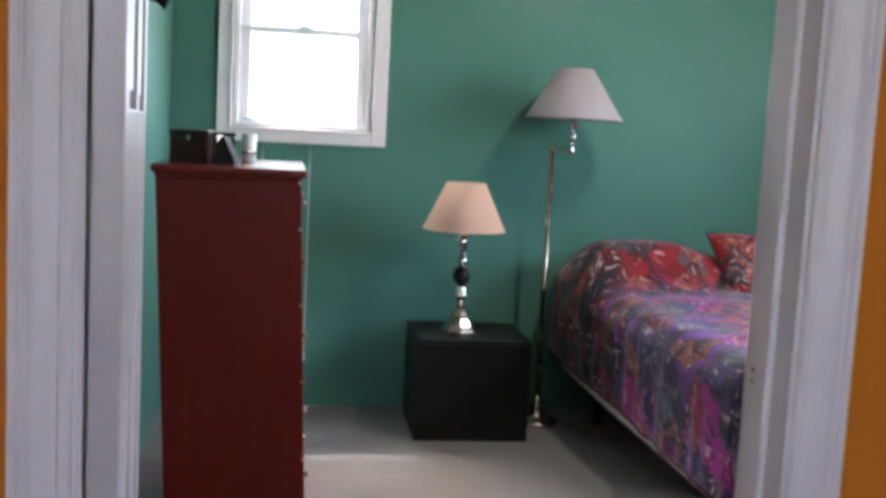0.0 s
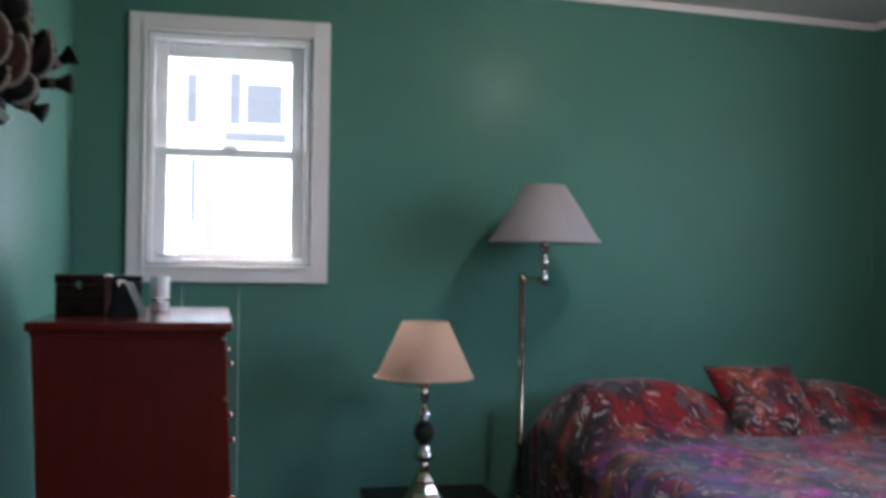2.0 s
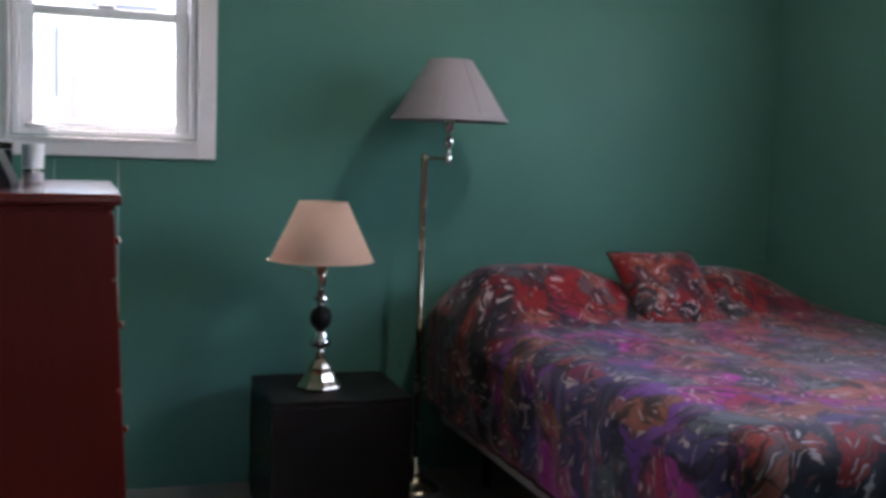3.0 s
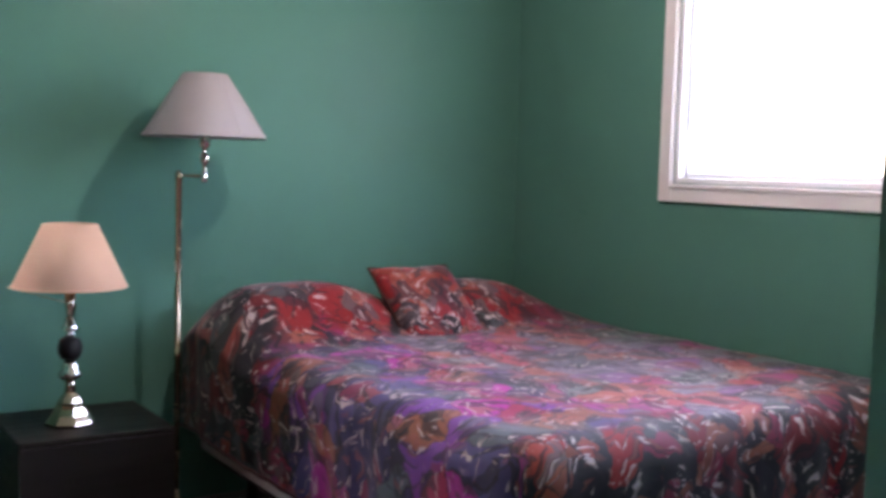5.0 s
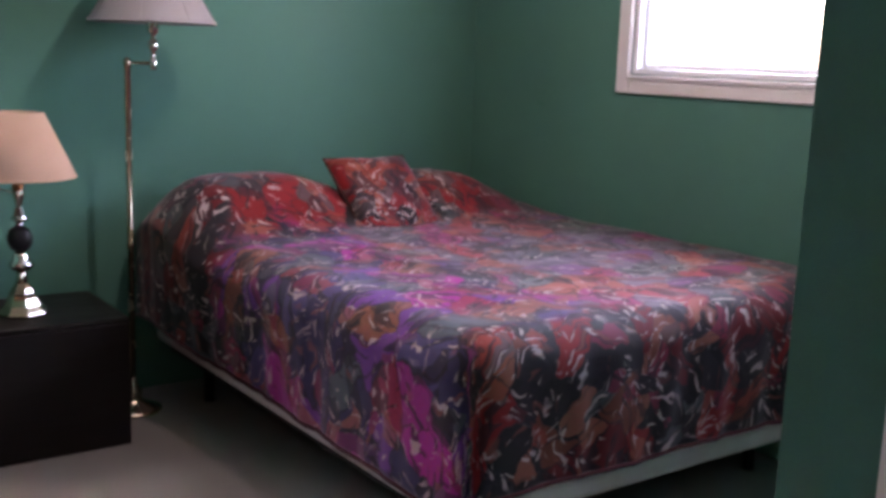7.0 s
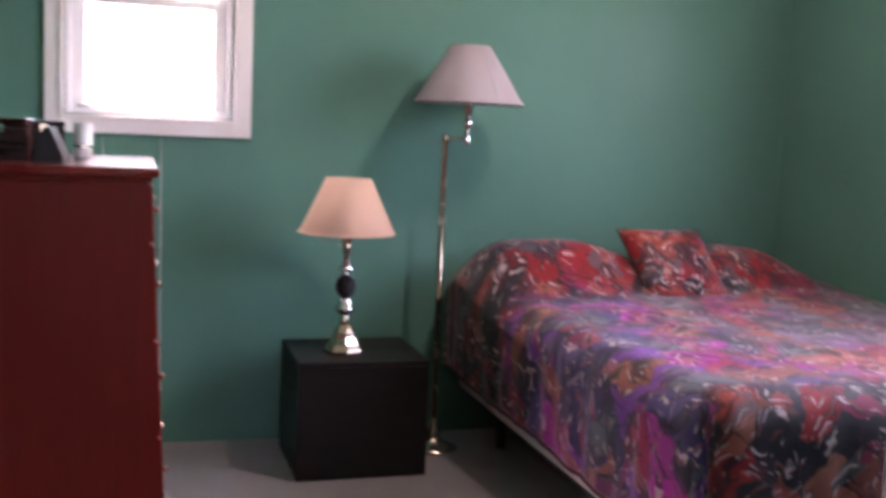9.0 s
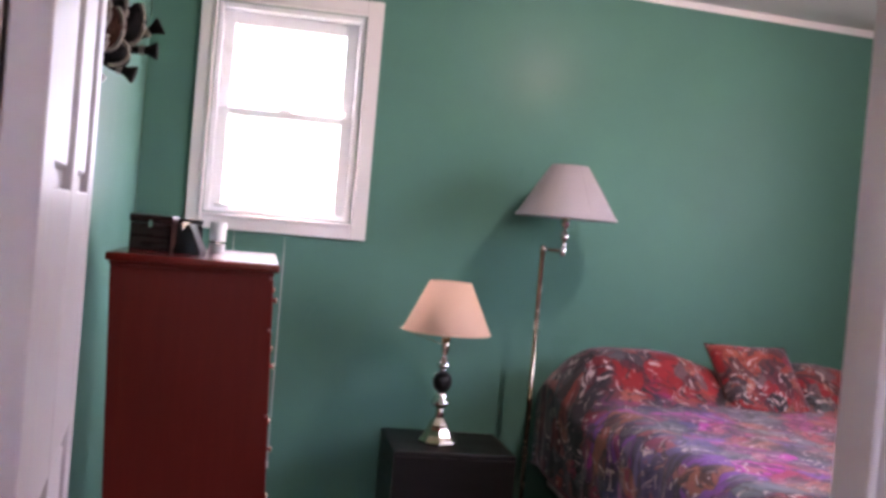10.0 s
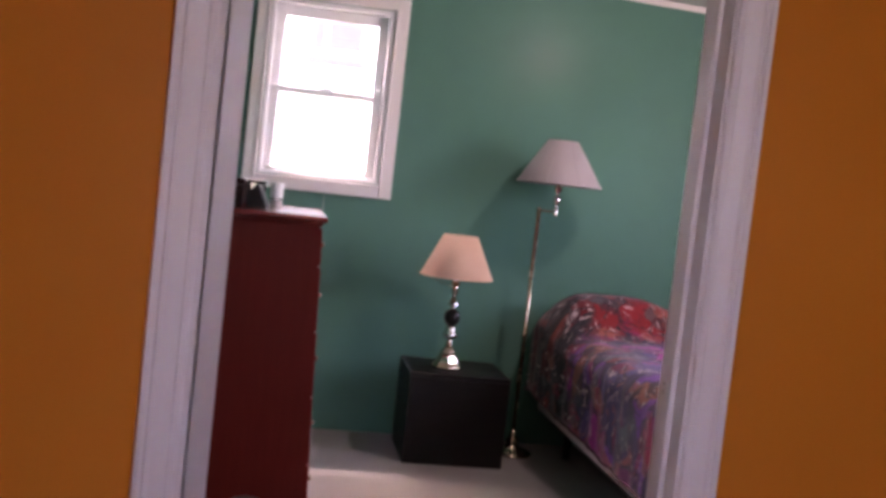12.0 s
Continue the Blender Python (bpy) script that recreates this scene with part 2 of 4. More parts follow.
    # rust and rose half-tones
    tone = noise_tex(nt, turned(ang2, (8.0, 26.0, 1.0)), 1.0, 2.0, 0.5)
    c = mix_rgb(nt, ramp(nt, tone.outputs["Fac"], [(0.62, 0.0), (0.68, 0.5)]), c, (0.27, 0.075, 0.05))
    # short pale strokes
    pale = noise_tex(nt, turned(ang2, (16.0, 62.0, 1.0)), 1.0, 1.0, 0.4)
    where = ramp(nt, noise_tex(nt, v, 9.0, 2.0).outputs["Fac"], [(0.42, 0.0), (0.54, 1.0)])
    c = mix_rgb(nt, times(ramp(nt, pale.outputs["Fac"], [(0.602, 0.0), (0.645, 0.75)]), where), c, (0.50, 0.41, 0.39))
    c = mix_rgb(nt, 1.0, c, (1.0, 0.97, 1.0), "MULTIPLY")
    dry = noise_tex(nt, v, 60.0, 4.0, 0.7)
    c = mix_rgb(nt, 0.3, c, dry.outputs["Color"], "OVERLAY")
    nt.links.new(c, p.inputs["Base Color"])
    p.inputs["Roughness"].default_value = 0.66
    p.inputs["Specular IOR Level"].default_value = 0.24
    p.inputs["Sheen Weight"].default_value = 0.22
    p.inputs["Sheen Roughness"].default_value = 0.4
    p.inputs["Sheen Tint"].default_value = (0.95, 0.9, 1.0, 1.0)
    weave = noise_tex(nt, v, 420.0, 2.0)
    bump(nt, p, weave.outputs["Fac"], 0.12, 0.001)
    return m


def carved_wood(name, a, b):
    m, nt, p = node_mat(name)
    v = coords(nt)
    f = noise_tex(nt, v, 120.0, 4.0, 0.7)
    c = mix_rgb(nt, ramp(nt, f.outputs["Fac"], [(0.35, 0.0), (0.65, 1.0)]), a, b)
    nt.links.new(c, p.inputs["Base Color"])
    p.inputs["Roughness"].default_value = 0.8
    p.inputs["Specular IOR Level"].default_value = 0.2
    bump(nt, p, f.outputs["Fac"], 0.5, 0.004)
    return m


CHERRY = cherry_wood()
CHERRY_TOP = cherry_wood()
CHERRY_TOP.name = "polished_cherry_wood"
CHERRY_TOP.node_tree.nodes["Principled BSDF"].inputs["Roughness"].default_value = 0.16
CHERRY_TOP.node_tree.nodes["Principled BSDF"].inputs["Specular IOR Level"].default_value = 0.5
CARPET = carpet()
SHADE_PEACH = shade_cloth("peach_shade_cloth", (0.52, 0.325, 0.235), (0.58, 0.365, 0.265))
SHADE_GREY = shade_cloth("pale_grey_shade_cloth", (0.25, 0.225, 0.235), (0.29, 0.265, 0.275))
MAHOGANY.node_tree.nodes["Principled BSDF"].inputs["Specular IOR Level"].default_value = 0.2
BLACK.node_tree.nodes["Principled BSDF"].inputs["Specular IOR Level"].default_value = 0.25
ORANGE.node_tree.nodes["Principled BSDF"].inputs["Specular IOR Level"].default_value = 0.15
GREEN.node_tree.nodes["Principled BSDF"].inputs["Specular IOR Level"].default_value = 0.06
EBONY.node_tree.nodes["Principled BSDF"].inputs["Specular IOR Level"].default_value = 0.15
GLASS = glass()
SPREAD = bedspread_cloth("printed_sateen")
CUSHION = bedspread_cloth("printed_sateen_cushion", 1.15, (0.37, 0.61, 0), False)
CARVED_DARK = carved_wood("dark_carved_wood", (0.007, 0.005, 0.005), (0.016, 0.011, 0.010))
CARVED_RED = carved_wood("reddish_carved_wood", (0.045, 0.014, 0.010), (0.085, 0.028, 0.020))
CARVED_PALE = carved_wood("pale_worn_wood", (0.24, 0.19, 0.17), (0.34, 0.28, 0.25))


# ---- building blocks ----
def part(name, bm, material, parent=None, label="", smooth=False):
    """Links a bmesh as one mesh object, under parent where one is given."""
    me = bpy.data.meshes.new(name)
    bmesh.ops.recalc_face_normals(bm, faces=bm.faces)
    if smooth:
        for f in bm.faces:
            f.smooth = True
    bm.to_mesh(me)
    bm.free()
    me.materials.append(material)
    ob = new(name, me)
    if parent is not None:
        ob.parent = parent
    if label:
        tagged(ob, label)
    return ob


def thing(name, label, category, group="", kind="", m=None):
    ob = new(name)
    ob.empty_display_size = 0.1
    if m is not None:
        ob.matrix_basis = m
    return tagged(ob, label, category, group, kind)


def box(x0, x1, y0, y1, z0, z1, bevel=0.0, bm=None, seg=2):
    bm = bm or bmesh.new()
    vs = bmesh.ops.create_cube(bm, size=1.0)["verts"]
    bmesh.ops.transform(bm, verts=vs, matrix=Matrix.Translation(((x0 + x1) / 2, (y0 + y1) / 2, (z0 + z1) / 2)) @ Matrix.Diagonal((x1 - x0, y1 - y0, z1 - z0, 1)))
    if bevel:
        es = list({e for v in vs for e in v.link_edges})
        bmesh.ops.bevel(bm, geom=es, offset=bevel, segments=seg, affect="EDGES", profile=0.5)
    return bm


def lathe(profile, steps=40, cap=True):
    """A turned body from (radius, height) pairs, about z."""
    bm = bmesh.new()
    rings = []
    for r, z in profile:
        rings.append([bm.verts.new((r * math.cos(2 * math.pi * k / steps), r * math.sin(2 * math.pi * k / steps), z)) for k in range(steps)])
    for a, b in zip(rings, rings[1:]):
        for k in range(steps):
            bm.faces.new((a[k], a[(k + 1) % steps], b[(k + 1) % steps], b[k]))
    if cap:
        bm.faces.new(rings[0][::-1])
        bm.faces.new(rings[-1])
    return bm


def tube(points, r, steps=12, bm=None):
    bm = bm or bmesh.new()
    pts = [Vector(p) for p in points]
    rings = []
    for i, p in enumerate(pts):
        d = (pts[min(i + 1, len(pts) - 1)] - pts[max(i - 1, 0)]).normalized()
        q = d.to_track_quat("Z", "Y").to_matrix()
        rings.append([bm.verts.new(p + q @ Vector((r * math.cos(2 * math.pi * k / steps), r * math.sin(2 * math.pi * k / steps), 0))) for k in range(steps)])
    for a, b in zip(rings, rings[1:]):
        for k in range(steps):
            bm.faces.new((a[k], a[(k + 1) % steps], b[(k + 1) % steps], b[k]))
    bm.faces.new(rings[0][::-1])
    bm.faces.new(rings[-1])
    return bm


def moved(bm, m):
    bmesh.ops.transform(bm, verts=bm.verts, matrix=m)
    return bm


def blob(rx, ry, rz, m, seed, rough=0.12, sub=3):
    """A soft stuffed shape."""
    bm = bmesh.new()
    bmesh.ops.create_icosphere(bm, subdivisions=sub, radius=1.0)
    for v in bm.verts:
        k = 1 + rough * noise.noise(v.co * 2.3 + Vector((seed, 0, 0)))
        v.co = Vector((v.co.x * rx * k, v.co.y * ry * k, v.co.z * rz * k))
    return moved(bm, m)


# ---- structure ----
XL, XR, YB = -0.511, 2.871, 4.806
YD, YH = 1.394, 1.262          # room face and hall face of the wall with the door
DL, DR, DTOP = -0.233, 0.668, 2.06
CZ, CSLOPE = 2.480, -0.031     # the ceiling sinks slightly towards the far side


def ceil_z(x):
    return CZ + CSLOPE * x


def wall(name, label, pieces, material):
    bm = bmesh.new()
    for p in pieces:
        box(*p, bm=bm)
    return tagged(part(name, bm, material), label, "wall", kind="structure")


W1 = (-0.238, 0.380, 1.292, 2.175)      # first window's opening: x0, x1, z0, z1
W2 = (2.00, 3.815, 1.275, 2.19)         # second window's opening: y0, y1, z0, z1
HW = (-0.05, 0.85, 1.2, 2.2)           # opening of the unseen window added to light the hall: x0, x1, z0, z1
wall("wall_north", "green painted bedroom wall with a window", [(XL - 0.14, W1[0], YB, YB + 0.14, -0.1, 2.62), (W1[1], XR + 0.14, YB, YB + 0.14, -0.1, 2.62),
     (W1[0], W1[1], YB, YB + 0.14, -0.1, W1[2]), (W1[0], W1[1], YB, YB + 0.14, W1[3], 2.62)], GREEN)
wall("wall_east", "green painted bedroom wall with a bright window", [(XR, XR + 0.14, W2[1], YB, -0.1, 2.62), (XR, XR + 0.14, YD, W2[0], -0.1, 2.62),
     (XR, XR + 0.14, W2[0], W2[1], -0.1, W2[2]), (XR, XR + 0.14, W2[0], W2[1], W2[3], 2.62)], GREEN)
wall("wall_west", "green painted bedroom wall behind the open door", [(XL - 0.14, XL, YD, YB, -0.1, 2.62)], GREEN)
wall("wall_closet", "green painted stub wall beside the doorway", [(0.861, XR, YD + 0.003, 1.621, -0.1, 2.62)], GREEN)
wall("wall_south", "green painted room side of the door wall", [(XL - 0.14, DL - 0.02, YD - 0.06, YD, -0.1, 2.62), (DR + 0.02, XR + 0.14, YD - 0.06, YD, -0.1, 2.62),
     (DL - 0.02, DR + 0.02, YD - 0.06, YD, DTOP + 0.02, 2.62)], GREEN)
HX0, HX1, HY0 = -1.35, 1.75, -1.60
wall("wall_hall_north", "orange painted hall wall around the doorway", [(HX0 - 0.1, DL - 0.02, YH, YD - 0.06, -0.1, 2.62), (DR + 0.02, HX1 + 0.1, YH, YD - 0.06, -0.1, 2.62),
     (DL - 0.02, DR + 0.02, YH, YD - 0.06, DTOP + 0.02, 2.62)], ORANGE)
wall("wall_hall_west", "orange painted hall wall", [(HX0 - 0.1, HX0, HY0, YH, -0.1, 2.62)], ORANGE)
wall("wall_hall_east", "orange painted hall wall", [(HX1, HX1 + 0.1, HY0, YH, -0.1, 2.62)], ORANGE)
wall("wall_hall_south", "orange painted hall wall with an added window", [(HX0 - 0.1, HW[0], HY0 - 0.12, HY0, -0.1, 2.62), (HW[1], HX1 + 0.1, HY0 - 0.12, HY0, -0.1, 2.62),
     (HW[0], HW[1], HY0 - 0.12, HY0, -0.1, HW[2]), (HW[0], HW[1], HY0 - 0.12, HY0, HW[3], 2.62)], ORANGE)

tagged(part("floor", box(XL - 0.1, XR + 0.1, YH, YB + 0.1, -0.08, 0.0), CARPET), "pale beige cut pile bedroom carpet", "floor", kind="structure")
tagged(part("floor_hall", box(HX0 - 0.05, HX1 + 0.05, HY0 - 0.05, YH, -0.08, 0.0), CARPET), "pale beige cut pile hall carpet", "floor", kind="structure")


def ceiling():
    bm = bmesh.new()
    x0, x1, y0, y1 = XL - 0.12, XR + 0.12, YD - 0.05, YB + 0.12
    vs = [bm.verts.new((x, y, ceil_z(x) + h)) for h in (0, 0.1) for x, y in ((x0, y0), (x1, y0), (x1, y1), (x0, y1))]
    for f in ((0, 1, 2, 3), (4, 5, 6, 7), (0, 1, 5, 4), (1, 2, 6, 5), (2, 3, 7, 6), (3, 0, 4, 7)):
        bm.faces.new([vs[k] for k in f])
    tagged(part("ceiling", bm, CEILING), "white painted bedroom ceiling", "ceiling", kind="structure")
    tagged(part("ceiling_hall", box(HX0 - 0.1, HX1 + 0.1, HY0 - 0.1, YD - 0.06, 2.42, 2.5), CEILING), "white painted hall ceiling", "ceiling", kind="structure")


ceiling()


def ceiling_trim():
    """A slim white cove along the top of the walls."""
    def run(name, a, b, inward):
        bm = bmesh.new()
        prof = [(0.003, -0.030), (0.003, -0.001), (0.016, -0.001), (0.016, -0.008), (0.011, -0.018), (0.008, -0.030)]
        rings = []
        for p in (a, b):
            rings.append([bm.verts.new((p[0] + inward[0] * d, p[1] + inward[1] * d, ceil_z(p[0] + inward[0] * d) + h)) for d, h in prof])
        n = len(prof)
        for k in range(n):
            bm.faces.new((rings[0][k], rings[0][(k + 1) % n], rings[1][(k + 1) % n], rings[1][k]))
        bm.faces.new(rings[0])
        bm.faces.new(rings[1][::-1])
        tagged(part(name, bm, WHITE), "slim white cove trim under the ceiling", "trim", kind="structure")
    run("trim", (XL, YB), (XR, YB), (0, -1))
    run("trim", (XL, YB - 0.027), (XL, YD), (1, 0))
    run("trim", (XR, YB - 0.027), (XR, 1.621), (-1, 0))


ceiling_trim()


# ---- doorway ----
def doorway():
    fr = thing("door_frame", "white painted wooden door frame with moulded casing", "door frame", kind="structure")
    # jamb boards with stops
    part("jamb", box(DR, DR + 0.022, YH - 0.002, YD + 0.003, 0.0, DTOP, 0.002), WHITE, fr)
    part("jamb", box(DL - 0.022, DL, YH - 0.002, YD + 0.003, 0.0, DTOP, 0.002), WHITE, fr)
    part("jamb_edge", box(DL + 0.0002, DL + 0.0045, YH - 0.0015, YH + 0.010, 0.0, DTOP - 0.001, 0.0015), WHITE, fr)
    # dark strip added to paint the shade deep in the hinge gap
    part("gap_shade_strip", box(DL + 0.0002, DL + 0.0010, YH + 0.0105, YH + 0.037, 0.0, DTOP - 0.001), MAHOGANY, fr, "dark brown strip standing in for the shade in the hinge gap")
    part("head_jamb", box(DL - 0.022, DR + 0.022, YH - 0.002, YD + 0.003, DTOP, DTOP + 0.022, 0.002), WHITE, fr)
    part("stop", box(DR - 0.011, DR - 0.0005, YH + 0.045, YH + 0.085, 0.0, DTOP - 0.001, 0.003), WHITE, fr)

    def casing(x_in, x_out):
        """Moulded board, its profile stepped towards the outer edge."""
        s = 1 if x_out > x_in else -1
        w = abs(x_out - x_in)
        prof = [(0.0, 0.0), (0.0, -0.009), (0.004, -0.012), (0.014, -0.012), (0.018, -0.008), (0.026, -0.009), (w * 0.62, -0.014), (w * 0.72, -0.019), (w * 0.80, -0.015), (w * 0.86, -0.020), (w - 0.003, -0.021), (w, -0.017), (w, 0.0)]
        bm = bmesh.new()
        rings = [[bm.verts.new((x_in + s * a, YH - 0.0005 + b, z)) for a, b in prof] for z in (0.0, DTOP + 0.008)]
        for k in range(len(prof)):
            n = (k + 1) % len(prof)
            bm.faces.new((rings[0][k], rings[0][n], rings[1][n], rings[1][k]))
        bm.faces.new(rings[0])
        bm.faces.new(rings[1][::-1])
        part("casing", bm, WHITE, fr)
    casing(DR + 0.006, 0.744)
    casing(DL - 0.006, -0.311)
    part("head_casing", box(-0.311, 0.744, YH - 0.021, YH - 0.0005, DTOP + 0.009, DTOP + 0.079, 0.004), WHITE, fr)
    plate = part("strike_plate", box(DR - 0.0015, DR - 0.0002, YD - 0.042, YD - 0.008, 0.950, 1.010, 0.0004), WHITE, fr, "painted strike plate with worn brass")
    part("lip", box(DR - 0.0022, DR - 0.0016, YD - 0.031, YD - 0.024, 0.986, 0.993, 0.0003), POLE, plate, "worn brass lip")
    part("latch_hole", box(DR - 0.0021, DR - 0.0016, YD - 0.029, YD - 0.024, 0.970, 0.976, 0.0002), BLACK, plate, "dark latch hole")


doorway()


def panel_door():
    """A white four-panel door, open into the room on its left-hand hinges."""
    w, t, h = 0.780, 0.038, 2.03
    d = thing("door_1", "white painted panel door standing open into the room", "door", kind="structure", m=pose(-0.187, 1.275, 0.012, 0, 0, 95.6))
    # local x runs from the hinge to the free edge, local -y faces the doorway's middle
    rows = ((0.20, 0.95), (1.30, 1.93))
    cols = ((0.110, 0.350), (0.430, 0.670))
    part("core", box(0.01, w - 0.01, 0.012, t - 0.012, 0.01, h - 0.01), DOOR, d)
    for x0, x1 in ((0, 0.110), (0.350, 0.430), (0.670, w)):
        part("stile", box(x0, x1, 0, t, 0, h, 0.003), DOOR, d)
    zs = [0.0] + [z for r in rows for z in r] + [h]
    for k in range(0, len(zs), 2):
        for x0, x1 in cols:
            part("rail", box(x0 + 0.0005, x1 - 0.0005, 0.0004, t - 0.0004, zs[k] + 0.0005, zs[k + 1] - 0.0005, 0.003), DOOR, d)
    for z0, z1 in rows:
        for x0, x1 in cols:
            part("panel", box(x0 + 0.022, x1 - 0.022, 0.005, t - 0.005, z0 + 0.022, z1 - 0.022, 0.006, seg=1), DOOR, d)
    part("latch", box(w - 0.001, w + 0.012, t * 0.3, t * 0.7, 0.90, 0.93, 0.002), POLE, d, "brass door latch")


panel_door()


# ---- windows ----
def sash_window(name, label, w, h, m, split, case=0.072, stile=0.072, deep=0.14, single=False):
    """Double-hung vinyl window in a cased opening w by h. Local x along the wall, z up, +y outwards; the origin is the opening's lower corner on the wall's face."""
    win = thing(name, label, "window", kind="structure", m=m)
    o = 0.004
    part("casing", box(-case, -o, -0.018, -0.0005, -case, h + case, 0.004), WHITE, win)
    part("casing", box(w + o, w + case, -0.018, -0.0005, -case, h + case, 0.004), WHITE, win)
    part("casing", box(-o + 0.0005, w + o - 0.0005, -0.0175, -0.0005, h + o, h + case, 0.004), WHITE, win)
    part("casing", box(-o + 0.0005, w + o - 0.0005, -0.0175, -0.0005, -case, -o, 0.004), WHITE, win)
    # inner bead of the casing
    for x0, x1, z0, z1 in ((-0.020, -0.006, -0.02, h + 0.02), (w + 0.006, w + 0.020, -0.02, h + 0.02), (-0.0055, w + 0.0055, h + 0.006, h + 0.020), (-0.0055, w + 0.0055, -0.020, -0.006)):
        part("bead", box(x0, x1, -0.025, -0.0185, z0, z1, 0.002), WHITE, win)
    part("frame", box(0.0, 0.022, -0.004, deep, 0.0, h, 0.002), VINYL, win)
    part("frame", box(w - 0.022, w, -0.004, deep, 0.0, h, 0.002), VINYL, win)
    part("frame", box(0.0225, w - 0.0225, -0.004, deep, h - 0.022, h, 0.002), VINYL, win)
    part("window_sill", box(0.0225, w - 0.0225, -0.004, deep, 0.0, 0.020, 0.002), VINYL, win)

    def sash(z0, z1, y0, low, top):
        s = part("sash", box(0.023, stile, y0, y0 + 0.032, z0, z1, 0.004), VINYL, win)
        part("stile", box(w - stile, w - 0.023, y0, y0 + 0.032, z0, z1, 0.004), VINYL, s)
        part("rail", box(stile + 0.0005, w - stile - 0.0005, y0 + 0.0005, y0 + 0.0315, z0, z0 + low, 0.004), VINYL, s)
        part("rail", box(stile + 0.0005, w - stile - 0.0005, y0 + 0.0005, y0 + 0.0315, z1 - top, z1, 0.004), VINYL, s)
        g = part("pane", box(stile - 0.005, w - stile + 0.005, y0 + 0.014, y0 + 0.018, z0 + low - 0.005, z1 - top + 0.005), GLASS, s)
        g.visible_shadow = False
    if single:
        sash(0.0205, h - 0.0225, 0.030, 0.022, 0.03)
        return win
    sash(0.0205, split + 0.018, 0.030, 0.030, 0.034)
    sash(split - 0.016, h - 0.0225, 0.070, 0.034, 0.055)
    part("lock", box(w / 2 - 0.03, w / 2 + 0.03, 0.034, 0.056, split + 0.0185, split + 0.032, 0.004), VINYL, win)
    return win


w1 = sash_window("window_1", "white double-hung window in a painted wooden casing", W1[1] - W1[0], W1[3] - W1[2], pose(W1[0], YB, W1[2]), 0.432)
sash_window("window_2", "white window with bright glass in a painted casing", W2[1] - W2[0], W2[3] - W2[2], pose(XR, W2[1], W2[2], 0, 0, -90), 0.62, stile=0.036, single=True)
part("cord_cleat", box(XR - 0.020, XR - 0.0185, 3.005, 3.035, 1.188, 1.207, 0.0005), WHITE, bpy.data.objects["window_2"])
part("cleat_foot", box(XR - 0.032, XR - 0.0205, 3.010, 3.030, 1.184, 1.196, 0.003), WHITE, bpy.data.objects["window_2"])
# unseen window, added around the hall's light
sash_window("added_hall_window", "unseen white hall window, added to let light into the hall", HW[1] - HW[0], HW[3] - HW[2], pose(HW[1], HY0, HW[2], 0, 0, 180), 0.5, deep=0.12, stile=0.04, single=True)


# ---- outside ----
tagged(part("ground", box(-60, 60, -60, 60, -0.75, -0.6), LAWN), "green lawn around the house", "ground", kind="structure")


def eave():
    # unseen overhang, added to trim the sun to a thin strip on the floor
    bm = box(XL - 0.4, XR + 0.4, YB + 0.142, YB + 0.55, 2.46, 2.52)
    tagged(part("eave", bm, SIDING), "unseen white eave added over the window to cut the sun", "eave", kind="structure")


eave()


def neighbour_house():
    hse = thing("house", "white clapboard house across the yard", "house", m=pose(-1.5, 15.0, -0.6))
    part("wall", box(-8, 8, 0.0, 6, 0, 5.4), SIDING, hse)
    bm = bmesh.new()
    for k in range(36):
        z = 0.15 * k
        box(-8, 8, -0.03, 0.0, z + 0.005, z + 0.145, bm=bm)
    tagged(part("clapboards", bm, SIDING, hse), kind="stuff")
    bm = bmesh.new()
    vs = [bm.verts.new(p) for p in ((-8.4, -0.5, 5.3), (8.4, -0.5, 5.3), (8.4, 3, 7.6), (-8.4, 3, 7.6), (8.4, 6.5, 5.3), (-8.4, 6.5, 5.3))]
    for f in ((0, 1, 2, 3), (3, 2, 4, 5), (0, 3, 5), (1, 4, 2), (0, 5, 4, 1)):
        bm.faces.new([vs[k] for k in f])
    part("roof", bm, ROOF, hse)
    for x0, x1, z0, z1 in ((1.10, 1.24, 3.70, 4.36), (1.66, 1.81, 3.70, 4.40), (1.88, 2.36, 3.72, 4.26), (-1.2, -0.5, 3.6, 4.6), (4.0, 4.8, 3.6, 4.6)):
        wn2 = part("window", box(x0, x1, -0.06, -0.031, z0, z1, 0.004), SIDING_TRIM, hse)
        part("sill", box(x0 - 0.04, x1 + 0.04, -0.09, -0.0605, z0 - 0.05, z0 - 0.005, 0.004), SIDING, wn2)
    part("band", box(1.60, 2.42, -0.10, -0.031, 3.49, 3.60, 0.004), SIDING_TRIM, hse)
    part("downpipe", box(1.17, 1.23, -0.10, -0.031, 2.4, 3.28, 0.01), SIDING_TRIM, hse)
    part("lamp", box(1.87, 2.00, -0.16, -0.031, 2.86, 3.00, 0.02), SIDING_TRIM, hse, "small dark outdoor wall lamp")
    part("door", box(1.34, 1.66, -0.06, -0.031, 0.3, 2.69, 0.01), BRICKISH, hse)


neighbour_house()

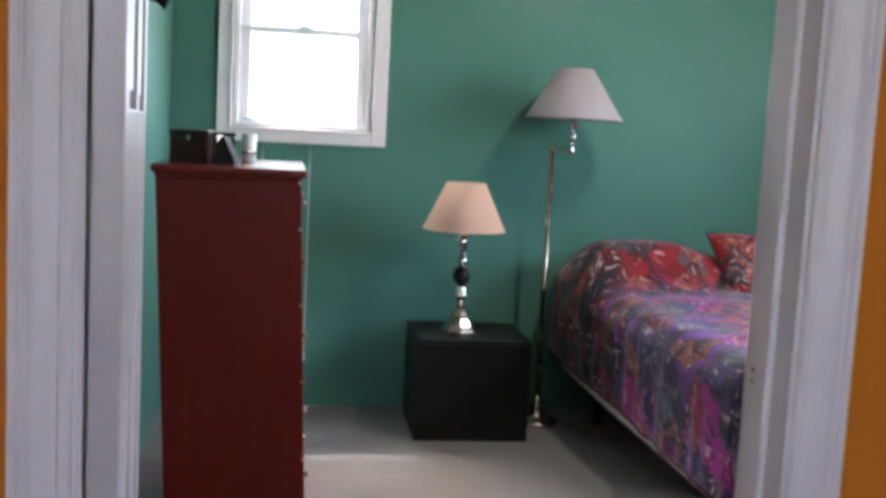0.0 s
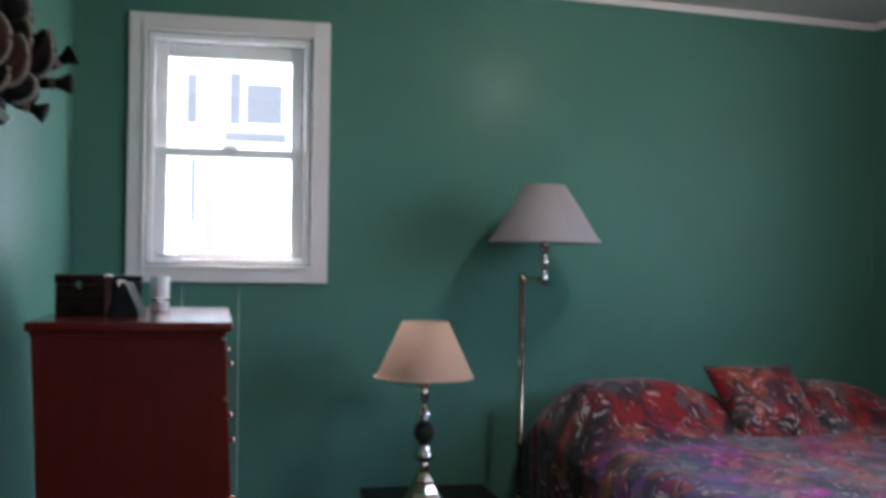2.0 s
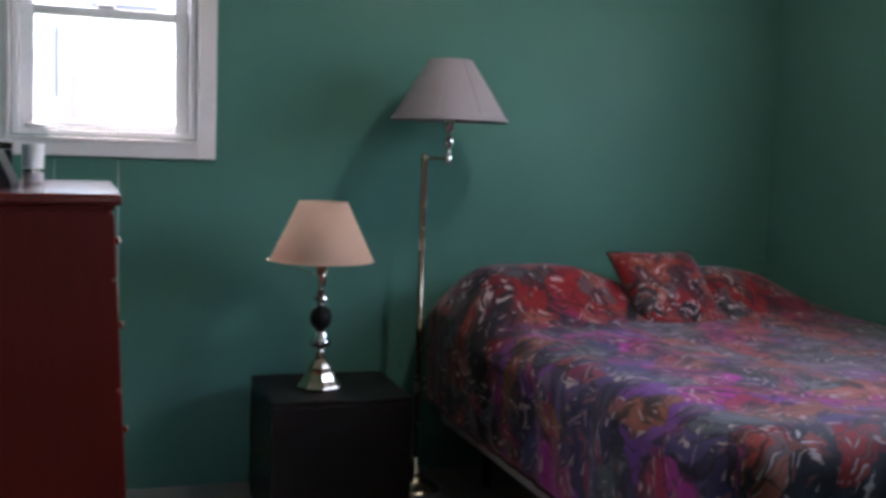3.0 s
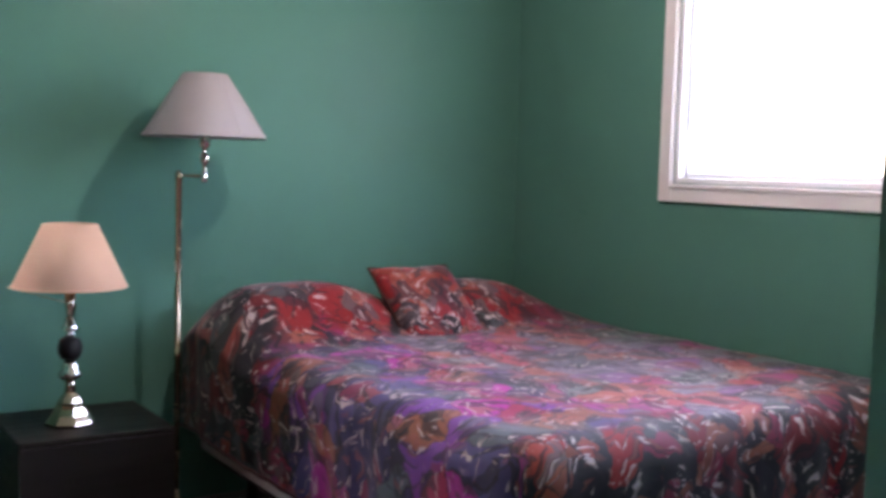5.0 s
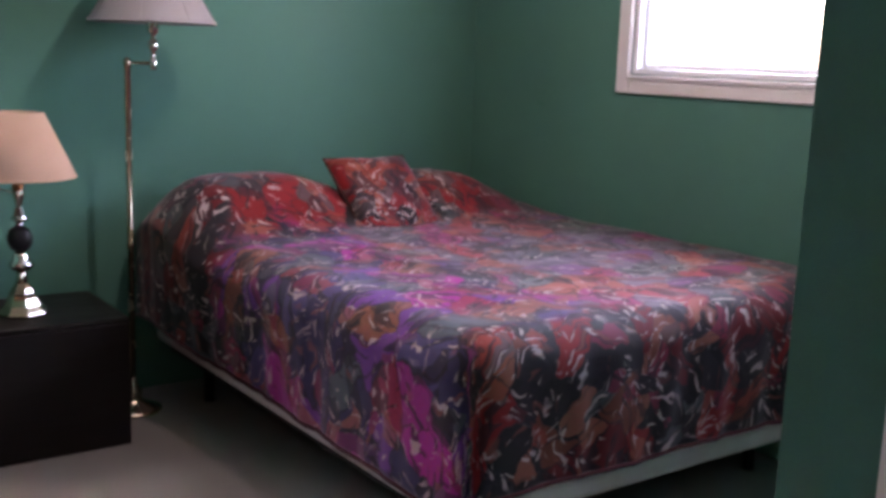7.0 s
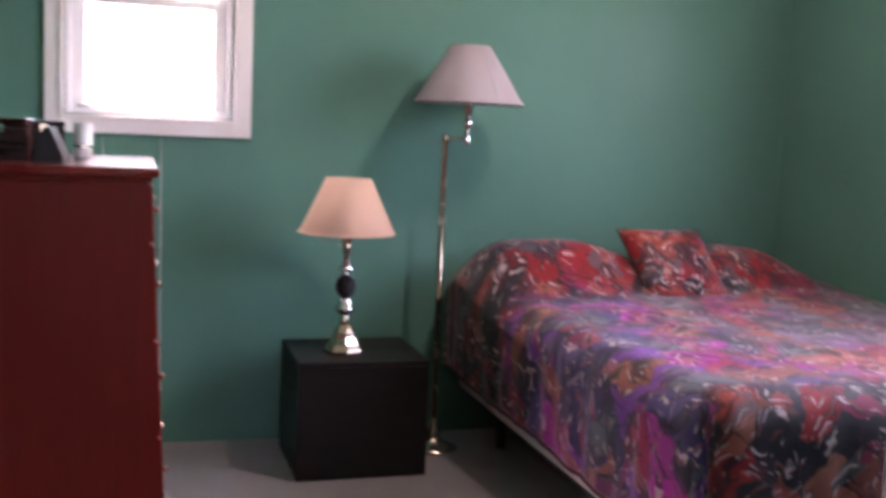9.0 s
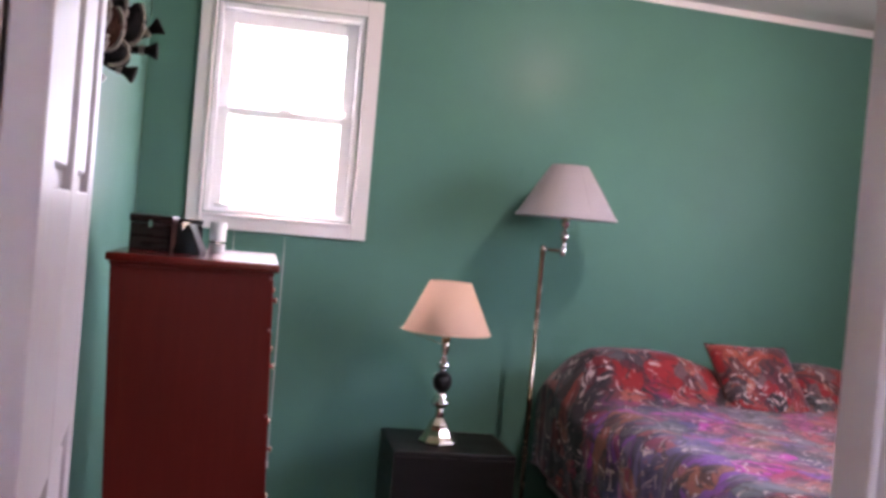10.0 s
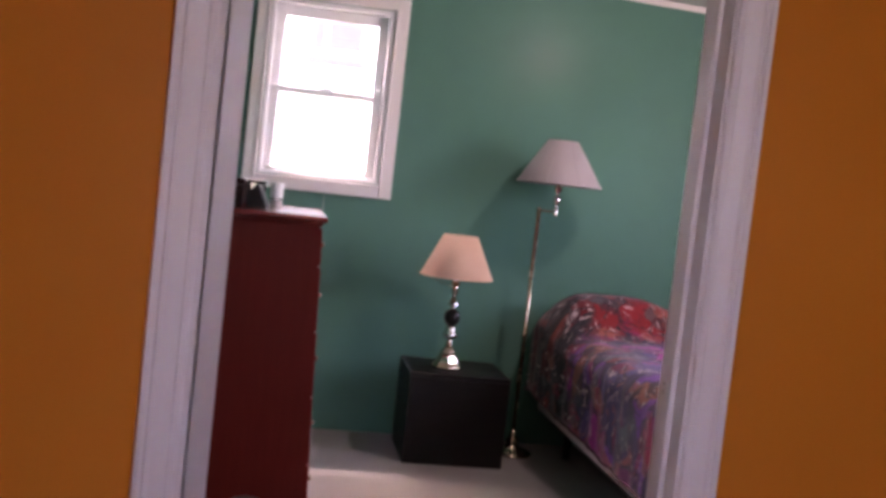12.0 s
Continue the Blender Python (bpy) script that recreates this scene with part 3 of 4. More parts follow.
# ---- bedroom things ----
def dresser():
    d = thing("dresser", "tall cherry-stained wooden chest of drawers with small brass knobs", "dresser", m=pose(0, 0, 0))

    def lean(bm):
        for v in bm.verts:
            v.co.x += 0.045 * (1.16 - v.co.z)
        return bm
    x0, x1, y0, y1 = -0.372, 0.040, 3.125, 3.845
    for ya in (y0, y1 - 0.02):
        prof = [(x0, 0.0), (x0 + 0.070, 0.0), (x0 + 0.085, 0.050), (x0 + 0.092, 0.110), (x0 + 0.118, 0.135), (x0 + 0.140, 0.132), (x0 + 0.165, 0.150), (x0 + 0.205, 0.158),
                (x0 + 0.245, 0.150), (x0 + 0.270, 0.132), (x0 + 0.292, 0.135), (x0 + 0.318, 0.110), (x0 + 0.327, 0.050), (x0 + 0.342, 0.0), (x1, 0.0), (x1, 1.145), (x0, 1.145)]
        bm = bmesh.new()
        rings = [[bm.verts.new((x, yy, z)) for x, z in prof] for yy in (ya, ya + 0.02)]
        for k in range(len(prof)):
            n = (k + 1) % len(prof)
            bm.faces.new((rings[0][k], rings[0][n], rings[1][n], rings[1][k]))
        bm.faces.new(rings[0])
        bm.faces.new(rings[1][::-1])
        part("side_panel", lean(bm), CHERRY, d)
    part("back_panel", lean(box(x0, x0 + 0.01, y0 + 0.0205, y1 - 0.0205, 0.02, 1.14)), CHERRY, d)
    part("plinth", lean(box(x1 - 0.025, x1 - 0.004, y0 + 0.0205, y1 - 0.0205, 0.0, 0.085, 0.003)), CHERRY, d)
    part("carcass", lean(box(x0 + 0.011, x1 - 0.022, y0 + 0.021, y1 - 0.021, 0.165, 1.14)), CHERRY, d)
    part("top", box(x0 - 0.012, x1 + 0.026, y0 - 0.016, y1 + 0.012, 1.147, 1.170, 0.007, seg=3), CHERRY_TOP, d, "polished cherry top")
    part("top_mould", box(x0 - 0.002, x1 + 0.012, y0 - 0.006, y1 + 0.004, 1.136, 1.1465, 0.003), CHERRY, d)
    zs = (0.095, 0.275, 0.520, 0.757, 0.990, 1.130)
    for a, b in zip(zs, zs[1:]):
        dr = part("drawer", lean(box(x1 - 0.021, x1 + 0.010, y0 + 0.024, y1 - 0.024, a + 0.004, b - 0.004, 0.004)), CHERRY, d)
        zc = (a + b) / 2
        for yc in (y0 + 0.16, y1 - 0.16):
            xo = x1 + 0.010 + 0.045 * (1.16 - zc)
            knob = moved(lathe([(0.005, -0.002), (0.005, 0.005), (0.009, 0.008), (0.0100, 0.012), (0.006, 0.015), (0.001, 0.0155)], 20), pose(xo, yc, zc, 0, 90, 0))
            part("knob", knob, BRASS, dr, "small round brass knob", smooth=True)


dresser()


def jewel_box():
    j = thing("jewel_box", "small dark reddish wooden trinket box on the dresser", "box", m=pose(-0.300, 3.47, 1.170, 0, 0, -4))
    part("body", box(-0.058, 0.058, -0.06, 0.06, 0.0, 0.076, 0.003), MAHOGANY, j)
    part("lid", box(-0.061, 0.061, -0.064, 0.064, 0.077, 0.100, 0.004), MAHOGANY, j)
    part("clasp", box(-0.006, 0.006, -0.068, -0.0645, 0.064, 0.086, 0.001), CHROME, j, "silver clasp")


jewel_box()


def black_case():
    c = thing("case", "small black case with a silver latch on the dresser", "box", m=pose(-0.215, 3.56, 1.170, 0, 0, 3))
    part("body", box(-0.05, 0.05, -0.05, 0.05, 0.0, 0.080, 0.006), BLACK, c)
    part("lid", box(-0.051, 0.051, -0.051, 0.051, 0.081, 0.096, 0.005), BLACK, c)
    part("latch", box(-0.012, 0.012, -0.056, -0.0515, 0.06, 0.088, 0.002), CHROME, c, "bright silver latch")


black_case()


def clock():
    """A wedge-shaped bedside clock."""
    c = thing("alarm_clock", "black wedge-shaped alarm clock on the dresser", "clock", m=pose(-0.185, 3.37, 1.170, 0, 0, -6) @ Matrix.Diagonal((0.78, 0.78, 0.92, 1)))
    bm = bmesh.new()
    prof = [(-0.052, 0.0), (0.048, 0.0), (0.046, 0.012), (0.003, 0.090), (-0.010, 0.090), (-0.051, 0.012)]
    rings = [[bm.verts.new((x, y, z)) for x, z in prof] for y in (-0.075, 0.075)]
    n = len(prof)
    for k in range(n):
        bm.faces.new((rings[0][k], rings[0][(k + 1) % n], rings[1][(k + 1) % n], rings[1][k]))
    bm.faces.new(rings[0])
    bm.faces.new(rings[1][::-1])
    bmesh.ops.bevel(bm, geom=list(bm.edges), offset=0.003, segments=2, affect="EDGES")
    part("body", bm, BLACK, c)
    bm = box(-0.035, 0.03, -0.06, 0.06, -0.0015, 0.0015, 0.0007)
    part("face", moved(bm, pose(-0.0325, 0, 0.052, 0, -62, 0)), EBONY, c, "dark glossy clock face")


clock()


def cup():
    m = thing("cup", "white ceramic cup on the dresser", "cup", m=pose(-0.122, 3.62, 1.170))
    part("body", lathe([(0.018, 0.0), (0.023, 0.002), (0.025, 0.03), (0.026, 0.092), (0.0245, 0.094), (0.0225, 0.090), (0.021, 0.01), (0.001, 0.008)], 32), CUP, m, smooth=True)
    part("band", lathe([(0.0252, 0.026), (0.0262, 0.026), (0.0262, 0.034), (0.0252, 0.034)], 32, False), CHROME, m, "silver band")


cup()


def nightstand():
    n = thing("nightstand", "black-brown cube nightstand on the carpet", "nightstand", m=pose(0, 0, 0))
    x0, x1, y0, y1, h = 0.580, 1.066, 4.252, 4.690, 0.438
    part("top", box(x0, x1, y0, y1, h - 0.020, h, 0.005), EBONY, n)
    part("side_panel", box(x0 + 0.001, x0 + 0.020, y0 + 0.020, y1 - 0.001, 0.0, h - 0.0202, 0.002), EBONY, n)
    part("side_panel", box(x1 - 0.020, x1 - 0.001, y0 + 0.020, y1 - 0.001, 0.0, h - 0.0202, 0.002), EBONY, n)
    part("back_panel", box(x0 + 0.0202, x1 - 0.0202, y1 - 0.012, y1 - 0.001, 0.0, h - 0.0202), EBONY, n)
    part("front_panel", box(x0 + 0.001, x1 - 0.001, y0 + 0.001, y0 + 0.0198, 0.002, h - 0.0203, 0.002), EBONY, n)


nightstand()


def table_lamp():
    z0 = 0.438
    t = thing("table_lamp", "turned brass table lamp with a peach cloth shade", "lamp", m=pose(0.779, 4.445, z0))
    part("foot", lathe([(0.072, 0.0), (0.079, 0.003), (0.080, 0.008)], 8), BRASS, t, "eight-sided brass foot")
    part("base", lathe([(0.079, 0.0085), (0.074, 0.016), (0.060, 0.034), (0.049, 0.056), (0.047, 0.062), (0.041, 0.066), (0.042, 0.074), (0.032, 0.090), (0.020, 0.104)], 8), BRASS, t, "eight-sided stepped brass base")
    part("stem", lathe([(0.016, 0.1045), (0.019, 0.112), (0.015, 0.126), (0.016, 0.146)], 32), BRASS, t, smooth=True)
    part("lower_bell", lathe([(0.018, 0.1465), (0.030, 0.150), (0.039, 0.160), (0.037, 0.172), (0.028, 0.180), (0.026, 0.196), (0.017, 0.210)], 32), CHROME, t, smooth=True)
    part("middle_bulb", lathe([(0.014, 0.2105), (0.028, 0.216), (0.038, 0.236), (0.039, 0.256), (0.032, 0.278), (0.014, 0.290)], 32), BLACK, t, "dark turned bulb of the stem", smooth=True)
    part("collar", lathe([(0.012, 0.2905), (0.016, 0.296), (0.012, 0.304)], 24), CHROME, t, smooth=True)
    part("upper_bell", lathe([(0.014, 0.3045), (0.026, 0.310), (0.028, 0.318), (0.019, 0.328), (0.014, 0.344), (0.009, 0.352)], 32), CHROME, t, smooth=True)
    part("neck", lathe([(0.009, 0.3525), (0.010, 0.358), (0.013, 0.362), (0.014, 0.375), (0.017, 0.385), (0.017, 0.430)], 24), BRASS, t, smooth=True)
    part("bulb", lathe([(0.013, 0.4305), (0.014, 0.450), (0.028, 0.48), (0.031, 0.51), (0.024, 0.54), (0.004, 0.553)], 24), CUP, t, "frosted light bulb, switched off", smooth=True)
    prof = [(0.178, 0.452), (0.179, 0.454), (0.0855, 0.655), (0.083, 0.655), (0.176, 0.453)]
    sh = part("shade", lathe(prof + [prof[0]], 56, False), SHADE_PEACH, t, "peach cloth empire shade", smooth=True)
    part("rim", lathe([(0.1795, 0.450), (0.1805, 0.452), (0.1775, 0.459), (0.1765, 0.458), (0.1795, 0.450)], 56, False), SHADE_PEACH, sh)
    part("spider", tube([(-0.083, 0, 0.648), (0, 0, 0.642), (0.083, 0, 0.648)], 0.002, 6), BRASS, sh)
    part("switch", tube([(-0.015, 0, 0.40), (-0.196, -0.01, 0.458)], 0.0016, 6), POLE, t)


table_lamp()


def floor_lamp():
    f = thing("floor_lamp", "swing-arm brass floor lamp with a pale grey cloth shade", "lamp", m=pose(1.185, 4.575, 0))
    part("base", lathe([(0.098, 0.0), (0.102, 0.005), (0.100, 0.012), (0.088, 0.018), (0.056, 0.028), (0.036, 0.042), (0.030, 0.055), (0.034, 0.066), (0.030, 0.078), (0.018, 0.092), (0.014, 0.110), (0.010, 0.125)], 40), BRASS, f, smooth=True)
    part("pole", lathe([(0.0110, 0.1255), (0.0110, 0.60), (0.0130, 0.602), (0.0130, 0.622), (0.0110, 0.624), (0.0110, 1.235), (0.0130, 1.237), (0.0135, 1.262), (0.006, 1.272)], 20), POLE, f, smooth=True)
    ax, ay = 0.072, -0.055
    part("arm", tube([(0.0, 0, 1.254), (ax * 0.5, ay * 0.5, 1.254), (ax, ay, 1.254)], 0.006), POLE, f, smooth=True)
    part("elbow", moved(lathe([(0.010, 1.232), (0.013, 1.236), (0.013, 1.268), (0.009, 1.272), (0.008, 1.296), (0.014, 1.300), (0.020, 1.315), (0.014, 1.330), (0.009, 1.334), (0.009, 1.352), (0.019, 1.356), (0.021, 1.392), (0.018, 1.42)], 24), pose(ax, ay, 0)), CHROME, f, smooth=True)
    part("bulb", moved(lathe([(0.013, 1.4205), (0.015, 1.44), (0.029, 1.47), (0.031, 1.50), (0.024, 1.53), (0.004, 1.545)], 24), pose(ax, ay, 0)), CUP, f, "frosted light bulb, switched off", smooth=True)
    prof = [(0.213, 1.392), (0.2125, 1.396), (0.146, 1.505), (0.076, 1.612), (0.073, 1.612), (0.142, 1.505), (0.209, 1.395)]
    sh = part("shade", moved(lathe(prof + [prof[0]], 64, False), pose(ax, ay, 0)), SHADE_GREY, f, "pale grey cloth bell shade", smooth=True)
    part("rim", moved(lathe([(0.2135, 1.390), (0.2155, 1.392), (0.2120, 1.404), (0.2105, 1.403), (0.2135, 1.390)], 64, False), pose(ax, ay, 0)), SHADE_GREY, sh)
    for k in range(8):
        a = 2 * math.pi * (k + 0.3) / 8
        bm = tube([(ax + 0.2125 * math.cos(a), ay + 0.2125 * math.sin(a), 1.398), (ax + 0.1475 * math.cos(a), ay + 0.1475 * math.sin(a), 1.505), (ax + 0.0765 * math.cos(a), ay + 0.0765 * math.sin(a), 1.611)], 0.0016, 5)
        part("seam", bm, SHADE_GREY, sh)
    part("spider", moved(tube([(-0.073, 0, 1.606), (0, 0, 1.600), (0.073, 0, 1.606)], 0.002, 6), pose(ax, ay, 0)), POLE, sh)


floor_lamp()

BX0, BX1, BY0, BY1, BTOP = 1.335, 2.860, 2.775, 4.790, 0.680


def bed():
    b = thing("bed", "low queen bed with a white box spring on a dark frame", "bed")
    part("box_spring", box(BX0 + 0.015, BX1 - 0.004, BY0 + 0.02, BY1 - 0.004, 0.196, 0.40, 0.02), CLOTH_WHITE, b, "white fabric box spring")
    part("mattress", box(BX0 + 0.03, BX1 - 0.006, BY0 + 0.035, BY1 - 0.006, 0.402, 0.600, 0.03), CLOTH_WHITE, b)
    part("side_rail", box(BX0 + 0.06, BX0 + 0.095, BY0 + 0.10, BY1 - 0.05, 0.156, 0.192, 0.003), BLACK, b)
    part("side_rail", box(BX1 - 0.10, BX1 - 0.065, BY0 + 0.10, BY1 - 0.05, 0.156, 0.192, 0.003), BLACK, b)
    for x in (BX0 + 0.13, BX1 - 0.14):
        for y in (BY0 + 0.25, BY1 - 0.25):
            part("leg", tube([(x, y, 0.0), (x, y, 0.155)], 0.02), BLACK, b)
    for y in (BY0 + 0.25, BY1 - 0.25):
        part("cross_rail", box(BX0 + 0.10, BX1 - 0.105, y - 0.015, y + 0.015, 0.161, 0.1925, 0.003), BLACK, b)


bed()


def bedspread():
    """The printed spread: flat over the mattress, bulging over two pillows, hanging down at the side and the foot."""
    nu, nv = 120, 150
    drop_s, drop_f, r = 0.357, 0.358, 0.11
    edge = r - 0.015
    s0, s1 = -drop_s, (BX1 - BX0)
    t0, t1 = -drop_f, (BY1 - BY0)
    bm = bmesh.new()
    uvl = bm.loops.layers.uv.new("UVMap")

    def fold(d):
        """Arc length d past an edge: how far out and how far down the cloth lies."""
        q = r * math.pi / 2
        if d <= 0:
            return d, 0.0
        if d < q:
            a = d / r
            return r * math.sin(a), r * (1 - math.cos(a))
        return r, r + d - q

    def lump(x, y, cx, cy, wx, wy, p=2.6):
        d = (abs((x - cx) / wx) ** p + abs((y - cy) / wy) ** p)
        return math.exp(-d * 1.1)

    grid = []
    for i in range(nu + 1):
        s = s0 + (s1 - s0) * i / nu
        col = []
        for j in range(nv + 1):
            t = t0 + (t1 - t0) * j / nv
            low = 1 + 0.12 * min(1.0, max(0.0, (1.5 - t) / 1.0)) if s < 0 else 1.0
            ox, dz1 = fold(-s * low + edge)
            oy, dz2 = fold(-t + edge)
            if ox > 0 and oy > 0:
                # the corner turns in a quarter round
                k = max(ox, oy) / math.hypot(ox, oy)
                ox, oy = ox * k, oy * k
            x = BX0 + edge - ox
            y = BY0 + edge - oy
            dz = max(dz1, dz2) + 0.42 * min(dz1, dz2)
            drop = min(1.0, dz / 0.10)
            z = BTOP - dz
            # pillows under the head end
            k = 1 - min(1.0, dz1 / 0.30)
            h1 = 0.186 * lump(x, y, 1.60, 4.52, 0.49, 0.27)
            h2 = 0.165 * lump(x, y, 2.44, 4.52, 0.35, 0.26)
            z += max(h1, h2) * (0.25 + 0.75 * k)
            # the side swells where the pillow lies
            x -= 0.070 * drop * math.exp(-((y - 4.45) / 0.42) ** 2) * (1 if s < 0.05 else 0)
            # sagging corner at the foot
            if s < 0 and t < 0:
                x += 0.02 * min(1, -s / 0.3) * min(1, -t / 0.3)
                y += 0.02 * min(1, -s / 0.3) * min(1, -t / 0.3)
            n1 = noise.noise(Vector((x * 3.1, y * 3.1, 2.0)))
            n2 = noise.noise(Vector((x * 9.0, y * 6.0, 7.0)))
            n3 = noise.noise(Vector((s * 2.0 + 5, t * 14.0, 1.0)))
            n4 = noise.noise(Vector((s * 14.0, t * 2.0 + 3, 4.0)))
            if dz < 0.05:
                z += 0.010 * n1 + 0.005 * n2
            if dz1 > 0.05:
                x += drop * (0.012 * n3 * min(1, dz1 / 0.3) + 0.006 * n2)
            if dz2 > 0.05:
                y += drop * (0.016 * n4 * min(1, dz2 / 0.3) + 0.006 * n2)
            z += 0.012 * drop * noise.noise(Vector((x * 4, y * 4, 9)))
            z = max(z, 0.05)
            x = min(x, BX1 + 0.004)
            y = min(y, BY1 + 0.010)
            col.append((bm.verts.new((x, y, z)), s, t))
        grid.append(col)
    hem_side = [(c[0].co.copy(),) for c in grid[0][::3]]
    hem_foot = [(col[0][0].co.copy(),) for col in grid[::3]]
    for i in range(nu):
        for j in range(nv):
            q = (grid[i][j], grid[i + 1][j], grid[i + 1][j + 1], grid[i][j + 1])
            f = bm.faces.new([a[0] for a in q])
            f.smooth = True
            for loop, a in zip(f.loops, q):
                loop[uvl].uv = (a[1], a[2])
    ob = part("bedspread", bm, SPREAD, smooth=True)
    mod = ob.modifiers.new("thick", "SOLIDIFY")
    mod.thickness, mod.offset = 0.012, -1.0
    for k, run in enumerate(([c[0] for c in hem_side], [c[0] for c in hem_foot])):
        part("hem", tube(run, 0.007, 6), CUSHION, ob, smooth=True)
    tagged(ob, "wine, violet and rust printed sateen bedspread over the bed and pillows", "bedspread")


bedspread()


def throw_cushion():
    n, half = 26, 0.208
    bm = bmesh.new()
    uvl = bm.loops.layers.uv.new("UVMap")
    sides = []
    for sg in (1, -1):
        g = []
        for i in range(n + 1):
            row = []
            for j in range(n + 1):
                a, b = 2 * i / n - 1, 2 * j / n - 1
                e = max(0.0, (1 - a ** 4) * (1 - b ** 4)) ** 0.55
                pin = 1 - 0.07 * (1 - min(1, abs(a) * abs(b) * 1.0 + 0.0)) * (max(abs(a), abs(b)) ** 3)
                th = 0.062 * e * (1 + 0.12 * noise.noise(Vector((a * 2, b * 2, sg))))
                row.append((bm.verts.new((a * 0.187 * pin, b * half * pin, sg * th)), a, b))
            g.append(row)
        for i in range(n):
            for j in range(n):
                q = (g[i][j], g[i + 1][j], g[i + 1][j + 1], g[i][j + 1])
                f = bm.faces.new([k[0] for k in q])
                for loop, k in zip(f.loops, q):
                    loop[uvl].uv = (k[1] * 0.2, k[2] * 0.2 + (0.6 if sg < 0 else 0))
        sides.append(g)
    bmesh.ops.remove_doubles(bm, verts=bm.verts, dist=0.0008)
    c = thing("throw_cushion", "square throw cushion in the bedspread's print, leaning on a pillow", "cushion", m=pose(2.085, 4.305, 0.770, 44, 0, 4))
    part("cover", bm, CUSHION, c, smooth=True)
    pts = []
    for k in range(4):
        a0 = [(-1, -1), (1, -1), (1, 1), (-1, 1)][k]
        a1 = [(1, -1), (1, 1), (-1, 1), (-1, -1)][k]
        for q in range(12):
            a, b = (a0[0] + (a1[0] - a0[0]) * q / 12, a0[1] + (a1[1] - a0[1]) * q / 12)
            pin = 1 - 0.07 * (1 - min(1, abs(a) * abs(b))) * (max(abs(a), abs(b)) ** 3)
            pts.append((a * 0.187 * pin * 1.01, b * half * pin * 1.01, 0))
    part("piping", tube(pts + [pts[0]], 0.004, 6), CARVED_RED, c, "dark red corded edge", smooth=True)


throw_cushion()


